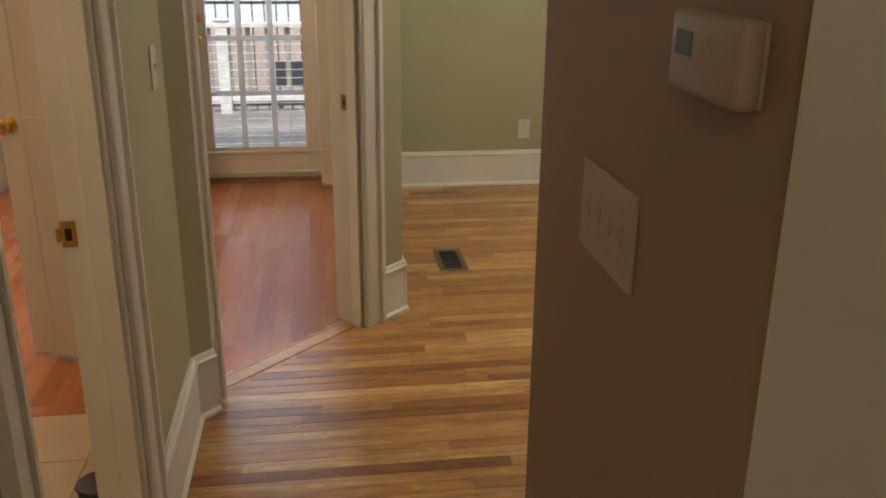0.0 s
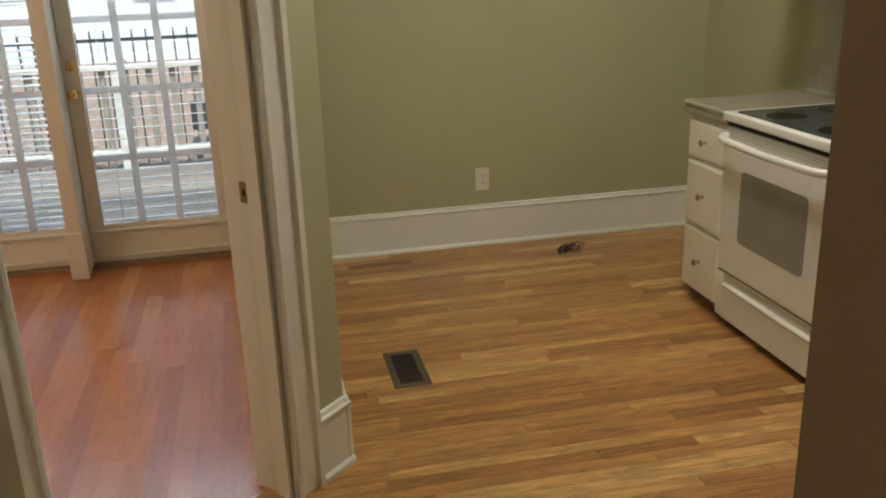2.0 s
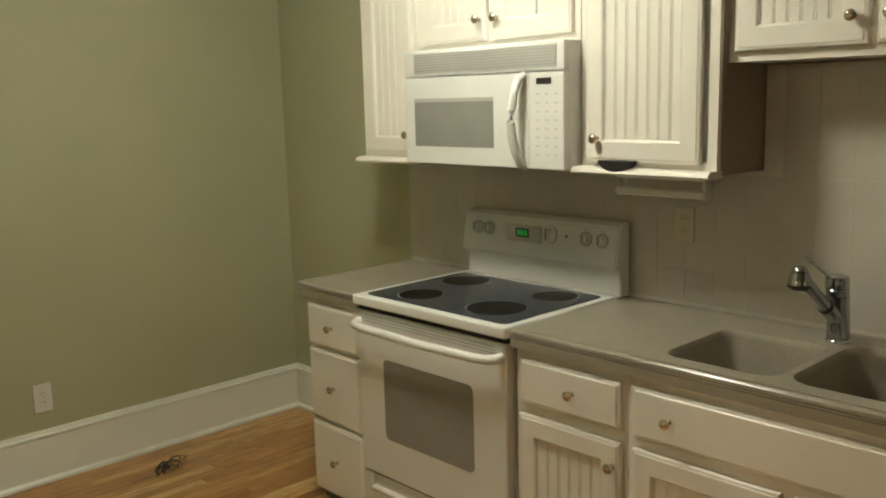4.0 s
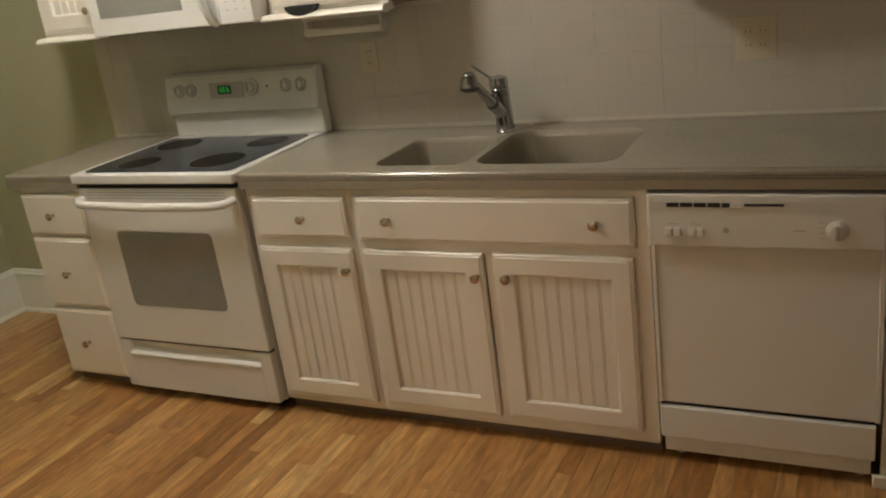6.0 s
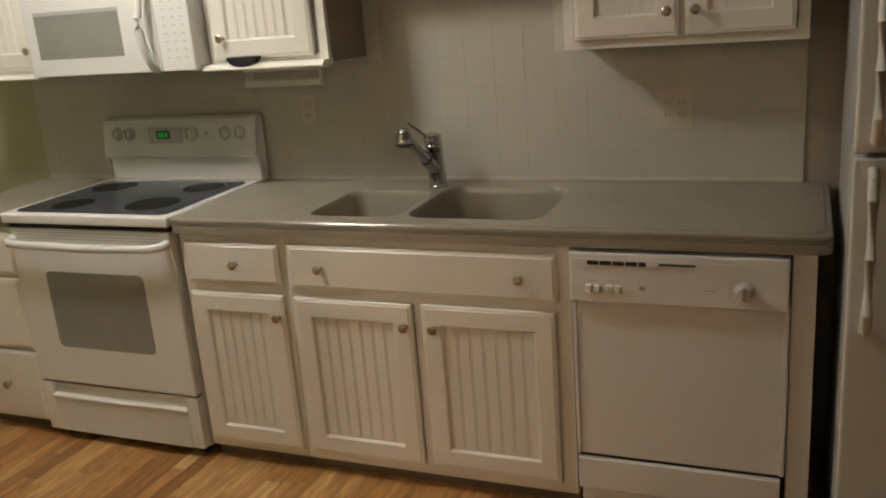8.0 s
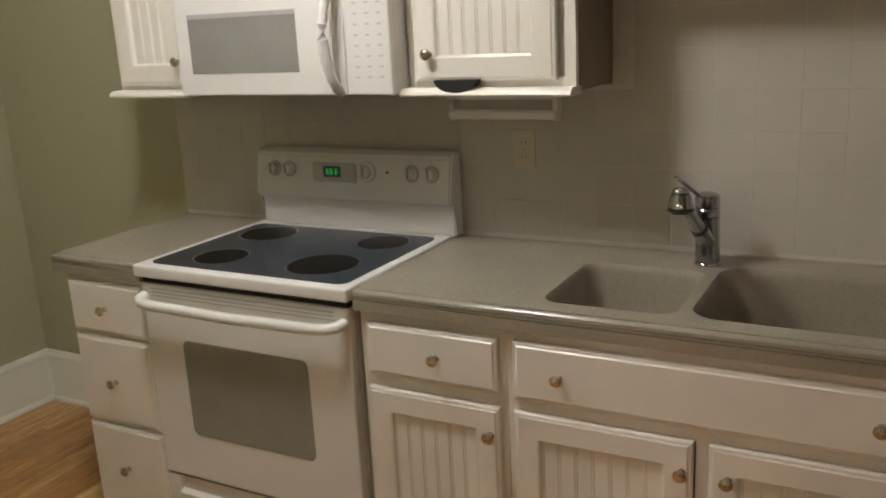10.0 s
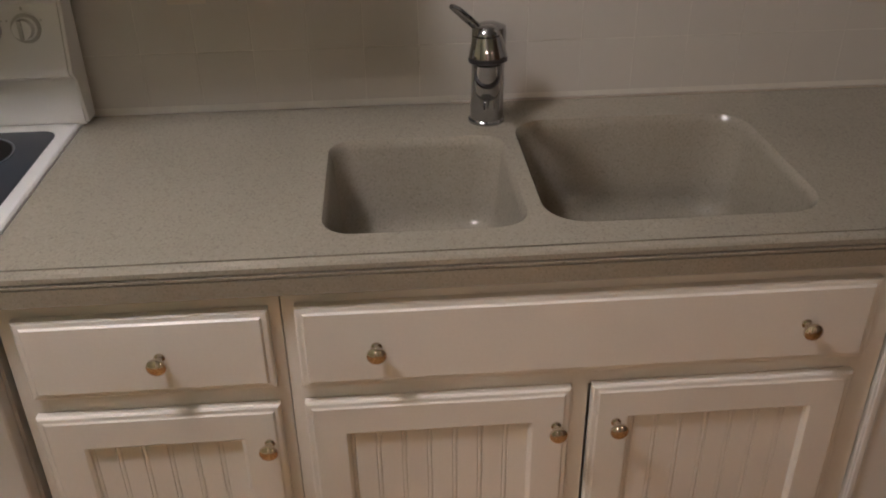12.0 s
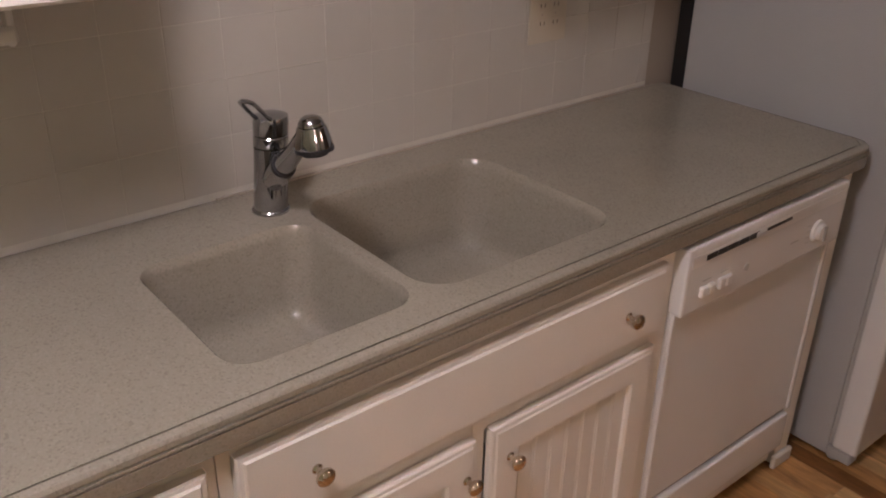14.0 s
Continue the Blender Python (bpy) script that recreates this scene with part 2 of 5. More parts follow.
def speckled(name):
    """Solid-surface countertop: putty ground with fine light and dark flecks."""
    m = bpy.data.materials.new(name)
    m.use_nodes = True
    n, ln = m.node_tree.nodes, m.node_tree.links.new
    b = n["Principled BSDF"]
    b.inputs["Roughness"].default_value = 0.3
    geo = n.new("ShaderNodeNewGeometry")
    v = n.new("ShaderNodeTexVoronoi")
    v.inputs["Scale"].default_value = 330
    ln(geo.outputs["Position"], v.inputs["Vector"])
    sep = n.new("ShaderNodeSeparateColor")
    ln(v.outputs["Color"], sep.inputs[0])
    cr = n.new("ShaderNodeValToRGB")
    e = cr.color_ramp.elements
    e[0].position, e[0].color = 0.0, (0.260, 0.233, 0.180, 1)
    e[1].position, e[1].color = 1.0, (0.355, 0.322, 0.258, 1)
    for p, c in ((0.12, (0.296, 0.265, 0.207, 1)), (0.3, (0.318, 0.286, 0.225, 1)), (0.85, (0.331, 0.298, 0.235, 1))):
        e.new(p).color = c
    ln(sep.outputs[0], cr.inputs[0])
    t = n.new("ShaderNodeTexNoise")
    t.inputs["Scale"].default_value, t.inputs["Detail"].default_value = 5, 5
    ln(geo.outputs["Position"], t.inputs["Vector"])
    mr = n.new("ShaderNodeMapRange")
    ln(t.outputs["Fac"], mr.inputs[0])
    mr.inputs[3].default_value, mr.inputs[4].default_value = 0.9, 1.1
    s = n.new("ShaderNodeVectorMath")
    s.operation = "SCALE"
    ln(cr.outputs[0], s.inputs[0])
    ln(mr.outputs[0], s.inputs[3])
    ln(s.outputs[0], b.inputs["Base Color"])
    rr = n.new("ShaderNodeMapRange")
    ln(t.outputs["Fac"], rr.inputs[0])
    rr.inputs[3].default_value, rr.inputs[4].default_value = 0.14, 0.26
    ln(rr.outputs[0], b.inputs["Roughness"])
    return m


COUNTER = speckled("speckled_solid_surface")


def emit(name, color, power):
    m = bpy.data.materials.new(name)
    m.use_nodes = True
    b = m.node_tree.nodes["Principled BSDF"]
    b.inputs["Base Color"].default_value = (*color, 1)
    b.inputs["Emission Color"].default_value = (*color, 1)
    b.inputs["Emission Strength"].default_value = power
    return m


KEYPRINT = mat("pale_key_print", (0.52, 0.51, 0.49), 0.4, var=0.03)
# Translucent vinyl for blind slats; on the muntins it stands in for bloom.
GLOW_VINYL = mat("thin_vinyl_with_glow", (0.86, 0.88, 0.88), 0.4, var=0.02)
_n, _b = GLOW_VINYL.node_tree.nodes, GLOW_VINYL.node_tree.nodes["Principled BSDF"]
_tr, _mx = _n.new("ShaderNodeBsdfTranslucent"), _n.new("ShaderNodeMixShader")
_tr.inputs["Color"].default_value = (0.93, 0.95, 0.96, 1)
_mx.inputs[0].default_value = 0.65
GLOW_VINYL.node_tree.links.new(_b.outputs[0], _mx.inputs[1])
GLOW_VINYL.node_tree.links.new(_tr.outputs[0], _mx.inputs[2])
GLOW_VINYL.node_tree.links.new(_mx.outputs[0], next(x for x in _n if x.type == "OUTPUT_MATERIAL").inputs[0])
LED = emit("green_display_digits", (0.05, 0.8, 0.1), 0.22)


def pane_glass():
    m = bpy.data.materials.new("window_glass")
    m.use_nodes = True
    b = m.node_tree.nodes["Principled BSDF"]
    b.inputs["Base Color"].default_value = (0.97, 0.99, 1.0, 1)
    b.inputs["Roughness"].default_value = 0.02
    b.inputs["IOR"].default_value = 1.05
    b.inputs["Transmission Weight"].default_value = 1.0
    return m


GLASS = pane_glass()


# ---- building helpers ----
ORIGIN = {}


def thing(name, x, y, z, label="", category="", group="", kind=""):
    """An empty at a thing's base, to parent its parts."""
    o = new(name)
    o.empty_display_size = 0.05
    o.location = (x, y, z)
    ORIGIN[o] = Vector((x, y, z))
    return tagged(o, label, category, group, kind)


def part(name, bm, material, parent=None, label="", category="", group="", kind="", smooth=False):
    """One mesh object out of a bmesh in world metres, under a thing or a part of it."""
    me = bpy.data.meshes.new(name)
    if parent is not None:
        org = ORIGIN[parent]
        bmesh.ops.translate(bm, verts=bm.verts, vec=-org)
    bmesh.ops.recalc_face_normals(bm, faces=bm.faces)
    bm.to_mesh(me)
    bm.free()
    if smooth:
        me.polygons.foreach_set("use_smooth", [True] * len(me.polygons))
        me.set_sharp_from_angle(angle=radians(38))
    me.materials.append(material)
    o = new(name, me)
    if parent is not None:
        o.parent = parent
        ORIGIN[o] = org
    else:
        ORIGIN[o] = Vector((0, 0, 0))
    return tagged(o, label, category, group, kind)


def rebase(o, x, y, z):
    """Moves a top-level mesh's origin to its base without moving its shape."""
    o.data.transform(Matrix.Translation((-x, -y, -z)))
    o.location = (x, y, z)
    ORIGIN[o] = Vector((x, y, z))
    return o


def box(bm, x0, x1, y0, y1, z0, z1, bevel=0.0, segments=1):
    vs = [bm.verts.new((x, y, z)) for x in (x0, x1) for y in (y0, y1) for z in (z0, z1)]
    fs = [bm.faces.new([vs[i] for i in f]) for f in ((0, 1, 3, 2), (4, 6, 7, 5), (0, 4, 5, 1), (2, 3, 7, 6), (0, 2, 6, 4), (1, 5, 7, 3))]
    if bevel:
        es = {e for f in fs for e in f.edges}
        bmesh.ops.bevel(bm, geom=list(es), offset=bevel, segments=segments, affect="EDGES", profile=0.6)
    return bm


def boxes(*dims, bevel=0.0, segments=1):
    bm = bmesh.new()
    for d in dims:
        box(bm, *d, bevel=bevel, segments=segments)
    return bm


def lathe(bm, profile, centre, axis=(0, 0, 1), n=20):
    """Turns (radius, height) pairs round an axis that starts at centre."""
    q = Vector(axis).to_track_quat("Z", "Y").to_matrix()
    c = Vector(centre)
    rings = []
    for r, h in profile:
        rings.append([bm.verts.new(c + q @ Vector((r * math.cos(2 * math.pi * k / n), r * math.sin(2 * math.pi * k / n), h))) for k in range(n)])
    for a, b in zip(rings, rings[1:]):
        for k in range(n):
            bm.faces.new((a[k], a[(k + 1) % n], b[(k + 1) % n], b[k]))
    bm.faces.new(rings[0])
    bm.faces.new(rings[-1])
    return bm


def tube(bm, points, r, n=10, closed=False):
    """A round bar along points."""
    pts = [Vector(p) for p in points]
    rings = []
    for k, p in enumerate(pts):
        if closed:
            d = pts[(k + 1) % len(pts)] - pts[k - 1]
        else:
            d = pts[min(k + 1, len(pts) - 1)] - pts[max(k - 1, 0)]
        q = d.to_track_quat("Z", "Y").to_matrix()
        rings.append([bm.verts.new(p + q @ Vector((r * math.cos(2 * math.pi * j / n), r * math.sin(2 * math.pi * j / n), 0))) for j in range(n)])
    pairs = list(zip(rings, rings[1:])) + ([(rings[-1], rings[0])] if closed else [])
    for a, b in pairs:
        for j in range(n):
            bm.faces.new((a[j], a[(j + 1) % n], b[(j + 1) % n], b[j]))
    if not closed:
        bm.faces.new(rings[0])
        bm.faces.new(rings[-1])
    return bm


def prism(bm, outline, start, along, up=(0, 0, 1), out=(1, 0, 0)):
    """Carries an outline of (out, up) pairs along a vector: mouldings."""
    s, a, u, o = Vector(start), Vector(along), Vector(up), Vector(out)
    r0 = [bm.verts.new(s + o * p + u * q) for p, q in outline]
    r1 = [bm.verts.new(s + a + o * p + u * q) for p, q in outline]
    k = len(outline)
    for i in range(k):
        bm.faces.new((r0[i], r0[(i + 1) % k], r1[(i + 1) % k], r1[i]))
    bm.faces.new(r0)
    bm.faces.new(r1)
    return bm


# ---- rooms ----
H = 2.75
EAST, NORTH, HALL_W, HALL_E = 2.78, 5.79, -0.375, 0.455


def wall(name, *dims, paint=GREEN, label="painted plaster wall"):
    return part(name, boxes(*dims), paint, label=label, kind="structure")


wall("wall_east", (EAST, EAST + 0.14, 4.815, 5.97, 0, H), label="sage green painted kitchen wall")
wall("wall_east_counter", (EAST, EAST + 0.14, -1.34, 4.815, 0, H), paint=PUTTY, label="putty painted wall behind the counter")
wall("wall_north", (0.42, EAST, NORTH, NORTH + 0.18, 0, H), label="sage green painted kitchen wall")
# Unseen closing wall, added; its taupe keeps bounced light low.
wall("wall_south", (HALL_W - 0.155, EAST, -1.34, -1.2, 0, H), paint=TAN)
wall("wall_hall_east", (HALL_E, HALL_E + 0.12, -1.2, 1.418, 0, H), paint=TAN, label="taupe painted hall wall")
wall("wall_hall_west", (HALL_W - 0.115, HALL_W, 1.996, 2.805, 0, H), (HALL_W - 0.115, HALL_W, -1.2, 1.27, 0, H), (HALL_W - 0.115, HALL_W, 1.27, 1.996, 2.05, H), label="sage green painted hall wall")
wall("wall_partition", (0.27, 0.42, 3.70, NORTH + 0.18, 0, H), label="sage green painted partition wall")


def slab(bm, p, q, off0, off1, z0, z1):
    """A block on the line p to q, between two distances to its kitchen side."""
    d = (Vector(q) - Vector(p)).normalized()
    n = Vector((d.y, -d.x))
    c = [Vector(p) + n * off0, Vector(q) + n * off0, Vector(q) + n * off1, Vector(p) + n * off1]
    lo = [bm.verts.new((v.x, v.y, z0)) for v in c]
    hi = [bm.verts.new((v.x, v.y, z1)) for v in c]
    bm.faces.new(lo)
    bm.faces.new(hi)
    for i in range(4):
        bm.faces.new((lo[i], lo[(i + 1) % 4], hi[(i + 1) % 4], hi[i]))


def diag(s, off=0.0):
    """A point on the diagonal wall's kitchen face, s metres along it, off metres out into the kitchen."""
    k = math.sqrt(0.5)
    base = Vector((0, 3.262)) + Vector((k, k)) * (s - 3.262 * k)
    v = base + Vector((k, -k)) * off
    return (v.x, v.y)


S0, SL, SR, S1 = 1.80, 1.892, 2.655, 2.912
bm = bmesh.new()
slab(bm, diag(S0), diag(SL), 0, -0.155, 0, H)
slab(bm, diag(SR), diag(S1), 0, -0.155, 0, H)
slab(bm, diag(SL), diag(SR), 0, -0.155, 2.06, H)
k = math.sqrt(0.5)
foot_ = [(HALL_W, 2.8045), (HALL_W + 0.064, 2.869), (-0.330, 2.925), (-0.45, 3.03), (-0.53, 2.95), (-0.53, 2.8045)]
lo = [bm.verts.new((x, y, 0)) for x, y in foot_]
hi = [bm.verts.new((x, y, H)) for x, y in foot_]
bm.faces.new(lo)
bm.faces.new(hi)
for i in range(6):
    bm.faces.new((lo[i], lo[(i + 1) % 6], hi[(i + 1) % 6], hi[i]))
part("wall_diagonal", bm, GREEN, label="short diagonal sage green wall with doorway", kind="structure")

part("ceiling", boxes((-3.4, 3.0, -1.34, 6.1, H, H + 0.12)), CEIL, label="matt white painted ceiling", kind="structure")
part("floor", boxes((-3.4, 3.0, -1.34, 6.2, -0.2, -0.012)), CABDARK, label="dark subfloor under the boards", kind="structure")

# the sunny room behind the diagonal doorway, and the tiled side room
wall("wall_red_west", (-3.4, -3.26, 2.9, 6.1, 0, H), paint=SIDE, label="cream painted wall")
wall("wall_red_north", (0.10, 0.27, 5.88, 6.13, 0, H), (-3.26, -2.05, 5.88, 6.13, 0, H), (-2.05, 0.10, 5.88, 6.13, 2.12, H), paint=SIDE, label="cream painted wall round the glazed doors")
wall("wall_side_north", (-3.26, -1.75, 2.9, 3.0, 0, H), (-1.75, HALL_W - 0.155, 2.9, 3.0, 2.05, H), paint=SIDE, label="cream painted wall")
wall("wall_side_west", (-2.4, -2.26, -1.34, 2.9, 0, H), paint=SIDE, label="cream painted wall")
wall("wall_side_south", (-2.26, HALL_W - 0.115, 0.2, 0.3, 0, H), paint=SIDE, label="cream painted wall")


# ---- mouldings ----
BASE = [(0, 0.0), (0.028, 0.0), (0.028, 0.012), (0.018, 0.024), (0.016, 0.205), (0.022, 0.209), (0.022, 0.217), (0.015, 0.222), (0.010, 0.236), (0, 0.238)]
CASING = [(0.0, 0.0), (0.0, 0.016), (0.010, 0.020), (0.024, 0.020), (0.030, 0.012), (0.080, 0.015), (0.090, 0.026), (0.112, 0.026), (0.115, 0.0)]


def baseboard(name, p, q, label="tall white moulded baseboard"):
    """Along the floor from p to q; the room lies to the right of the way."""
    d = Vector((q[0] - p[0], q[1] - p[1], 0))
    n = Vector((d.y, -d.x, 0)).normalized()
    bm = prism(bmesh.new(), BASE, (p[0], p[1], 0), d, out=n)
    return part(name, bm, TRIM, label=label, kind="structure")


baseboard("baseboard_north", (0.42, NORTH), (EAST, NORTH))
baseboard("baseboard_east", (EAST, NORTH), (EAST, 4.768))
baseboard("baseboard_partition", (0.42, 3.672), (0.42, NORTH))
baseboard("baseboard_hall_west", (HALL_W, 2.120), (HALL_W, 2.812))
baseboard("baseboard_diagonal_left", (HALL_W - 0.002, 2.8025), (HALL_W + 0.066, 2.8705))
baseboard("baseboard_diagonal_right", diag(SR + 0.115), diag(S1 + 0.012))
baseboard("baseboard_red_west", (-3.26, 3.0), (-3.26, 5.88))
baseboard("baseboard_red_north", (-3.26, 5.88), (-2.15, 5.88))
baseboard("baseboard_side_north", (-3.26, 3.0), (-1.75, 3.0))


def casing(name, foot, across, out, height, label="white moulded door casing", wide=1.0):
    """A moulded upright: foot is the edge at the opening, across points away from it."""
    bm = bmesh.new()
    prism(bm, [(p * wide, q) for p, q in CASING], foot, (0, 0, height), up=out, out=across)
    return part(name, bm, TRIM, label=label, kind="structure")


k = math.sqrt(0.5)
pl, pr = diag(SL - 0.004), diag(SR + 0.004)
casing("trim_diagonal_left", (*pl, 0), (-k, -k, 0), (k, -k, 0), 2.17, wide=0.62)
casing("trim_diagonal_right", (*pr, 0), (k, k, 0), (k, -k, 0), 2.17)
bm = bmesh.new()
slab(bm, diag(SL - 0.119), diag(SR + 0.119), 0.022, 0, 2.065, 2.175)
part("trim_diagonal_head", bm, TRIM, label="white moulded door casing", kind="structure")
# jambs with stops
bm = bmesh.new()
slab(bm, diag(SL - 0.019), diag(SL), 0.002, -0.16, 0, 2.06)
slab(bm, diag(SL), diag(SL + 0.012), -0.012, -0.060, 0, 2.05)
part("jamb_left", bm, TRIM, label="white painted door jamb", kind="structure")
bm = bmesh.new()
slab(bm, diag(SR), diag(SR + 0.019), 0.002, -0.16, 0, 2.06)
slab(bm, diag(SR - 0.012), diag(SR), -0.012, -0.060, 0, 2.05)
part("jamb_right", bm, TRIM, label="white painted door jamb", kind="structure")
bm = bmesh.new()
slab(bm, diag(SR - 0.002), diag(SR), -0.066, -0.098, 0.935, 0.995)
part("strike_plate", bm, BRONZE, label="small aged bronze strike plate on the door jamb", kind="structure")
bm = bmesh.new()
slab(bm, diag(SR - 0.0035), diag(SR - 0.001), -0.078, -0.086, 0.955, 0.975)
part("strike_hole", bm, GAP, label="dark latch hole in the strike plate", kind="structure")

casing("trim_hall_left", (HALL_W, 2.004, 0), (0, 1, 0), (1, 0, 0), 2.17)
casing("trim_hall_left_near", (HALL_W, 1.262, 0), (0, -1, 0), (1, 0, 0), 2.17)
part("trim_hall_head", boxes((HALL_W, HALL_W + 0.022, 1.150, 2.111, 2.05, 2.16)), TRIM, label="white moulded door casing", kind="structure")
part("jamb_hall_left", boxes((HALL_W - 0.118, HALL_W + 0.002, 1.980, 1.9962, 0, 2.05), (HALL_W - 0.058, HALL_W - 0.008, 1.967, 1.980, 0, 2.04), bevel=0.002), TRIM, label="white painted door jamb", kind="structure")
part("jamb_hall_near", boxes((HALL_W - 0.118, HALL_W + 0.002, 1.2698, 1.288, 0, 2.05), (HALL_W - 0.058, HALL_W - 0.008, 1.288, 1.301, 0, 2.04), bevel=0.002), TRIM, label="white painted door jamb", kind="structure")
part("strike_plate_brass", boxes((HALL_W - 0.117, HALL_W - 0.084, 1.9775, 1.9802, 0.926, 0.986)), BRASS, label="bright brass strike plate on the door jamb", kind="structure")
part("strike_catch", boxes((HALL_W - 0.127, HALL_W - 0.117, 1.972, 1.979, 0.938, 0.970), bevel=0.003, segments=2), BRASS, label="curved brass lip of the strike plate", kind="structure")
part("strike_lip", boxes((HALL_W - 0.108, HALL_W - 0.094, 1.976, 1.978, 0.941, 0.969)), GAP, label="dark latch hole in the brass strike", kind="structure")

# casing and door on the near part of the taupe wall
part("trim_hall_right", boxes((HALL_E - 0.020, HALL_E, 0.435, 0.606, 0, 2.17), bevel=0.004), TRIM, label="broad white door casing in shade", kind="structure")
casing("trim_hall_right_near", (HALL_E, -0.30, 0), (0, -1, 0), (-1, 0, 0), 2.17, label="white moulded door casing in shade")
part("door_1", boxes((HALL_E - 0.012, HALL_E - 0.001, -0.30, 0.430, 0.01, 2.05), bevel=0.002), TRIM, label="white painted flush hall door", kind="structure")

# tile and timber thresholds
bm = bmesh.new()
slab(bm, diag(SL), diag(SR), 0.03, -0.175, -0.0125, -0.0012)
part("threshold_bed", bm, OAK_SILL, label="oak filler under the threshold", kind="structure")
bm = bmesh.new()
slab(bm, diag(SL), diag(SR), -0.108, -0.122, -0.01, 0.004)
part("threshold_edge", bm, OAK_SILL, label="oak reducer strip", kind="structure")
bm = bmesh.new()
slab(bm, diag(SL), diag(SR), -0.040, -0.107, -0.01, 0.003)
part("threshold", bm, OAK_SILL, label="oak threshold board in the doorway", kind="structure")


# ---- fittings on walls ----
def plate(name, centre, w, h, n, label, category="switch", toggles=1, screws=True, mt=PLASTIC, kind="duplex"):
    """A cover plate on a wall with outward normal n (x or y axis)."""
    cx, cy, cz = centre
    o = thing(name, cx, cy, cz, label, category)
    t = 0.006

    def bx(a0, a1, z0, z1, d0, d1, bevel=0.0):
        # a runs along the wall
        if n[0]:
            x = sorted((cx + n[0] * d0, cx + n[0] * d1))
            return (x[0], x[1], cy + a0, cy + a1, cz + z0, cz + z1)
        y = sorted((cy + n[1] * d0, cy + n[1] * d1))
        return (cx + a0, cx + a1, y[0], y[1], cz + z0, cz + z1)

    part("cover", boxes(bx(-w / 2, w / 2, -h / 2, h / 2, 0, t), bevel=0.0022, segments=2), mt, o)
    for i in range(toggles):
        a = (i - (toggles - 1) / 2) * 0.0435
        if kind == "toggle":
            part("toggle_slot", boxes(bx(a - 0.0052, a + 0.0052, -0.012, 0.012, t, t + 0.0006)), SWITCHDARK, o)
            part("toggle", boxes(bx(a - 0.0045, a + 0.0045, 0.0, 0.010, t, t + 0.008), bevel=0.001), mt, o)
        else:
            for dz in (-0.021, 0.021):
                r = part("socket", boxes(bx(a - 0.015, a + 0.015, dz - 0.013, dz + 0.013, t, t + 0.0018), bevel=0.0008), mt, o)
                part("slots", boxes(bx(a - 0.0075, a - 0.0055, dz - 0.004, dz + 0.005, t + 0.0018, t + 0.0024), bx(a + 0.0055, a + 0.0075, dz - 0.004, dz + 0.005, t + 0.0018, t + 0.0024)), DARK, r)
        for dz in (-0.030, 0.030) if kind == "toggle" else (0,):
            part("screw", boxes(bx(a - 0.0022, a + 0.0022, dz - 0.0022, dz + 0.0022, t, t + 0.001)), SWITCHDARK, o)
    return o


plate("wall_outlet", (1.452, NORTH, 0.382), 0.078, 0.128, (0, -1), "white duplex outlet low on the green wall", "outlet")
plate("light_switch", (HALL_W, 2.625, 1.238), 0.075, 0.125, (1, 0), "ivory light switch plate on the green hall wall", "switch", 1, kind="toggle")
plate("switch_plate", (HALL_E, 1.052, 1.244), 0.206, 0.122, (-1, 0), "almond four-gang switch plate on the taupe wall", "switch", 4, kind="toggle", mt=SWITCHPL)
plate("counter_outlet", (EAST - 0.006, 2.052, 1.167), 0.122, 0.134, (-1, 0), "beige two-gang outlet plate above the counter", "outlet", 2, mt=BEIGE)
plate("stove_outlet", (EAST - 0.006, 3.430, 1.196), 0.072, 0.116, (-1, 0), "beige outlet plate beside the range", "outlet", 1, mt=BEIGE)

th = thing("thermostat", HALL_E, 0.752, 1.50, "ivory wall thermostat with a small grey display", "thermostat")
part("body", boxes((HALL_E - 0.027, HALL_E - 0.003, 0.688, 0.838, 1.450, 1.526), bevel=0.010, segments=3), IVORY, th, smooth=True)
part("backplate", boxes((HALL_E - 0.005, HALL_E, 0.690, 0.836, 1.452, 1.524), bevel=0.002), IVORY, th)
part("display", boxes((HALL_E - 0.0275, HALL_E - 0.026, 0.784, 0.822, 1.485, 1.508)), SCREEN, th, "grey display window")
for dy, dz in ((0, 0.008), (0, -0.008), (0.008, 0), (-0.008, 0)):
    part("button", boxes((HALL_E - 0.0285, HALL_E - 0.026, 0.752 + dy - 0.003, 0.752 + dy + 0.003, 1.495 + dz - 0.003, 1.495 + dz + 0.003), bevel=0.001), SWITCHDARK, th)


# ---- the glazed doors ----
DY0, DY1 = 6.07, 6.11
part("trim_opening_right", boxes((0.085, 0.27, 5.862, 5.88, 0, 2.2), (0.085, 0.10, 5.88, 6.12, 0, 2.12), bevel=0.003), TRIM, label="broad white casing beside the glazed door", kind="structure")
part("trim_plinth_right", boxes((0.083, 0.27, 5.852, 5.862, 0, 0.26), bevel=0.004), TRIM, label="white plinth block", kind="structure")
part("mullion_post", boxes((-0.785, -0.709, 5.87, 6.12, 0, 2.12), bevel=0.004), TRIM, label="white post between door and sidelight", kind="structure")
part("mullion_plinth", boxes((-0.792, -0.702, 5.852, 5.872, 0, 0.26), bevel=0.004), TRIM, label="white plinth block", kind="structure")
part("mullion_post_far", boxes((-1.47, -1.394, 5.87, 6.12, 0, 2.12), (-2.05, -1.98, 5.87, 6.12, 0, 2.12), bevel=0.004), TRIM, label="white post between sidelights", kind="structure")
part("door_sill", boxes((-2.05, 0.10, 6.02, 6.14, -0.01, 0.018), bevel=0.004), BRONZE, label="dark metal door sill", kind="structure")
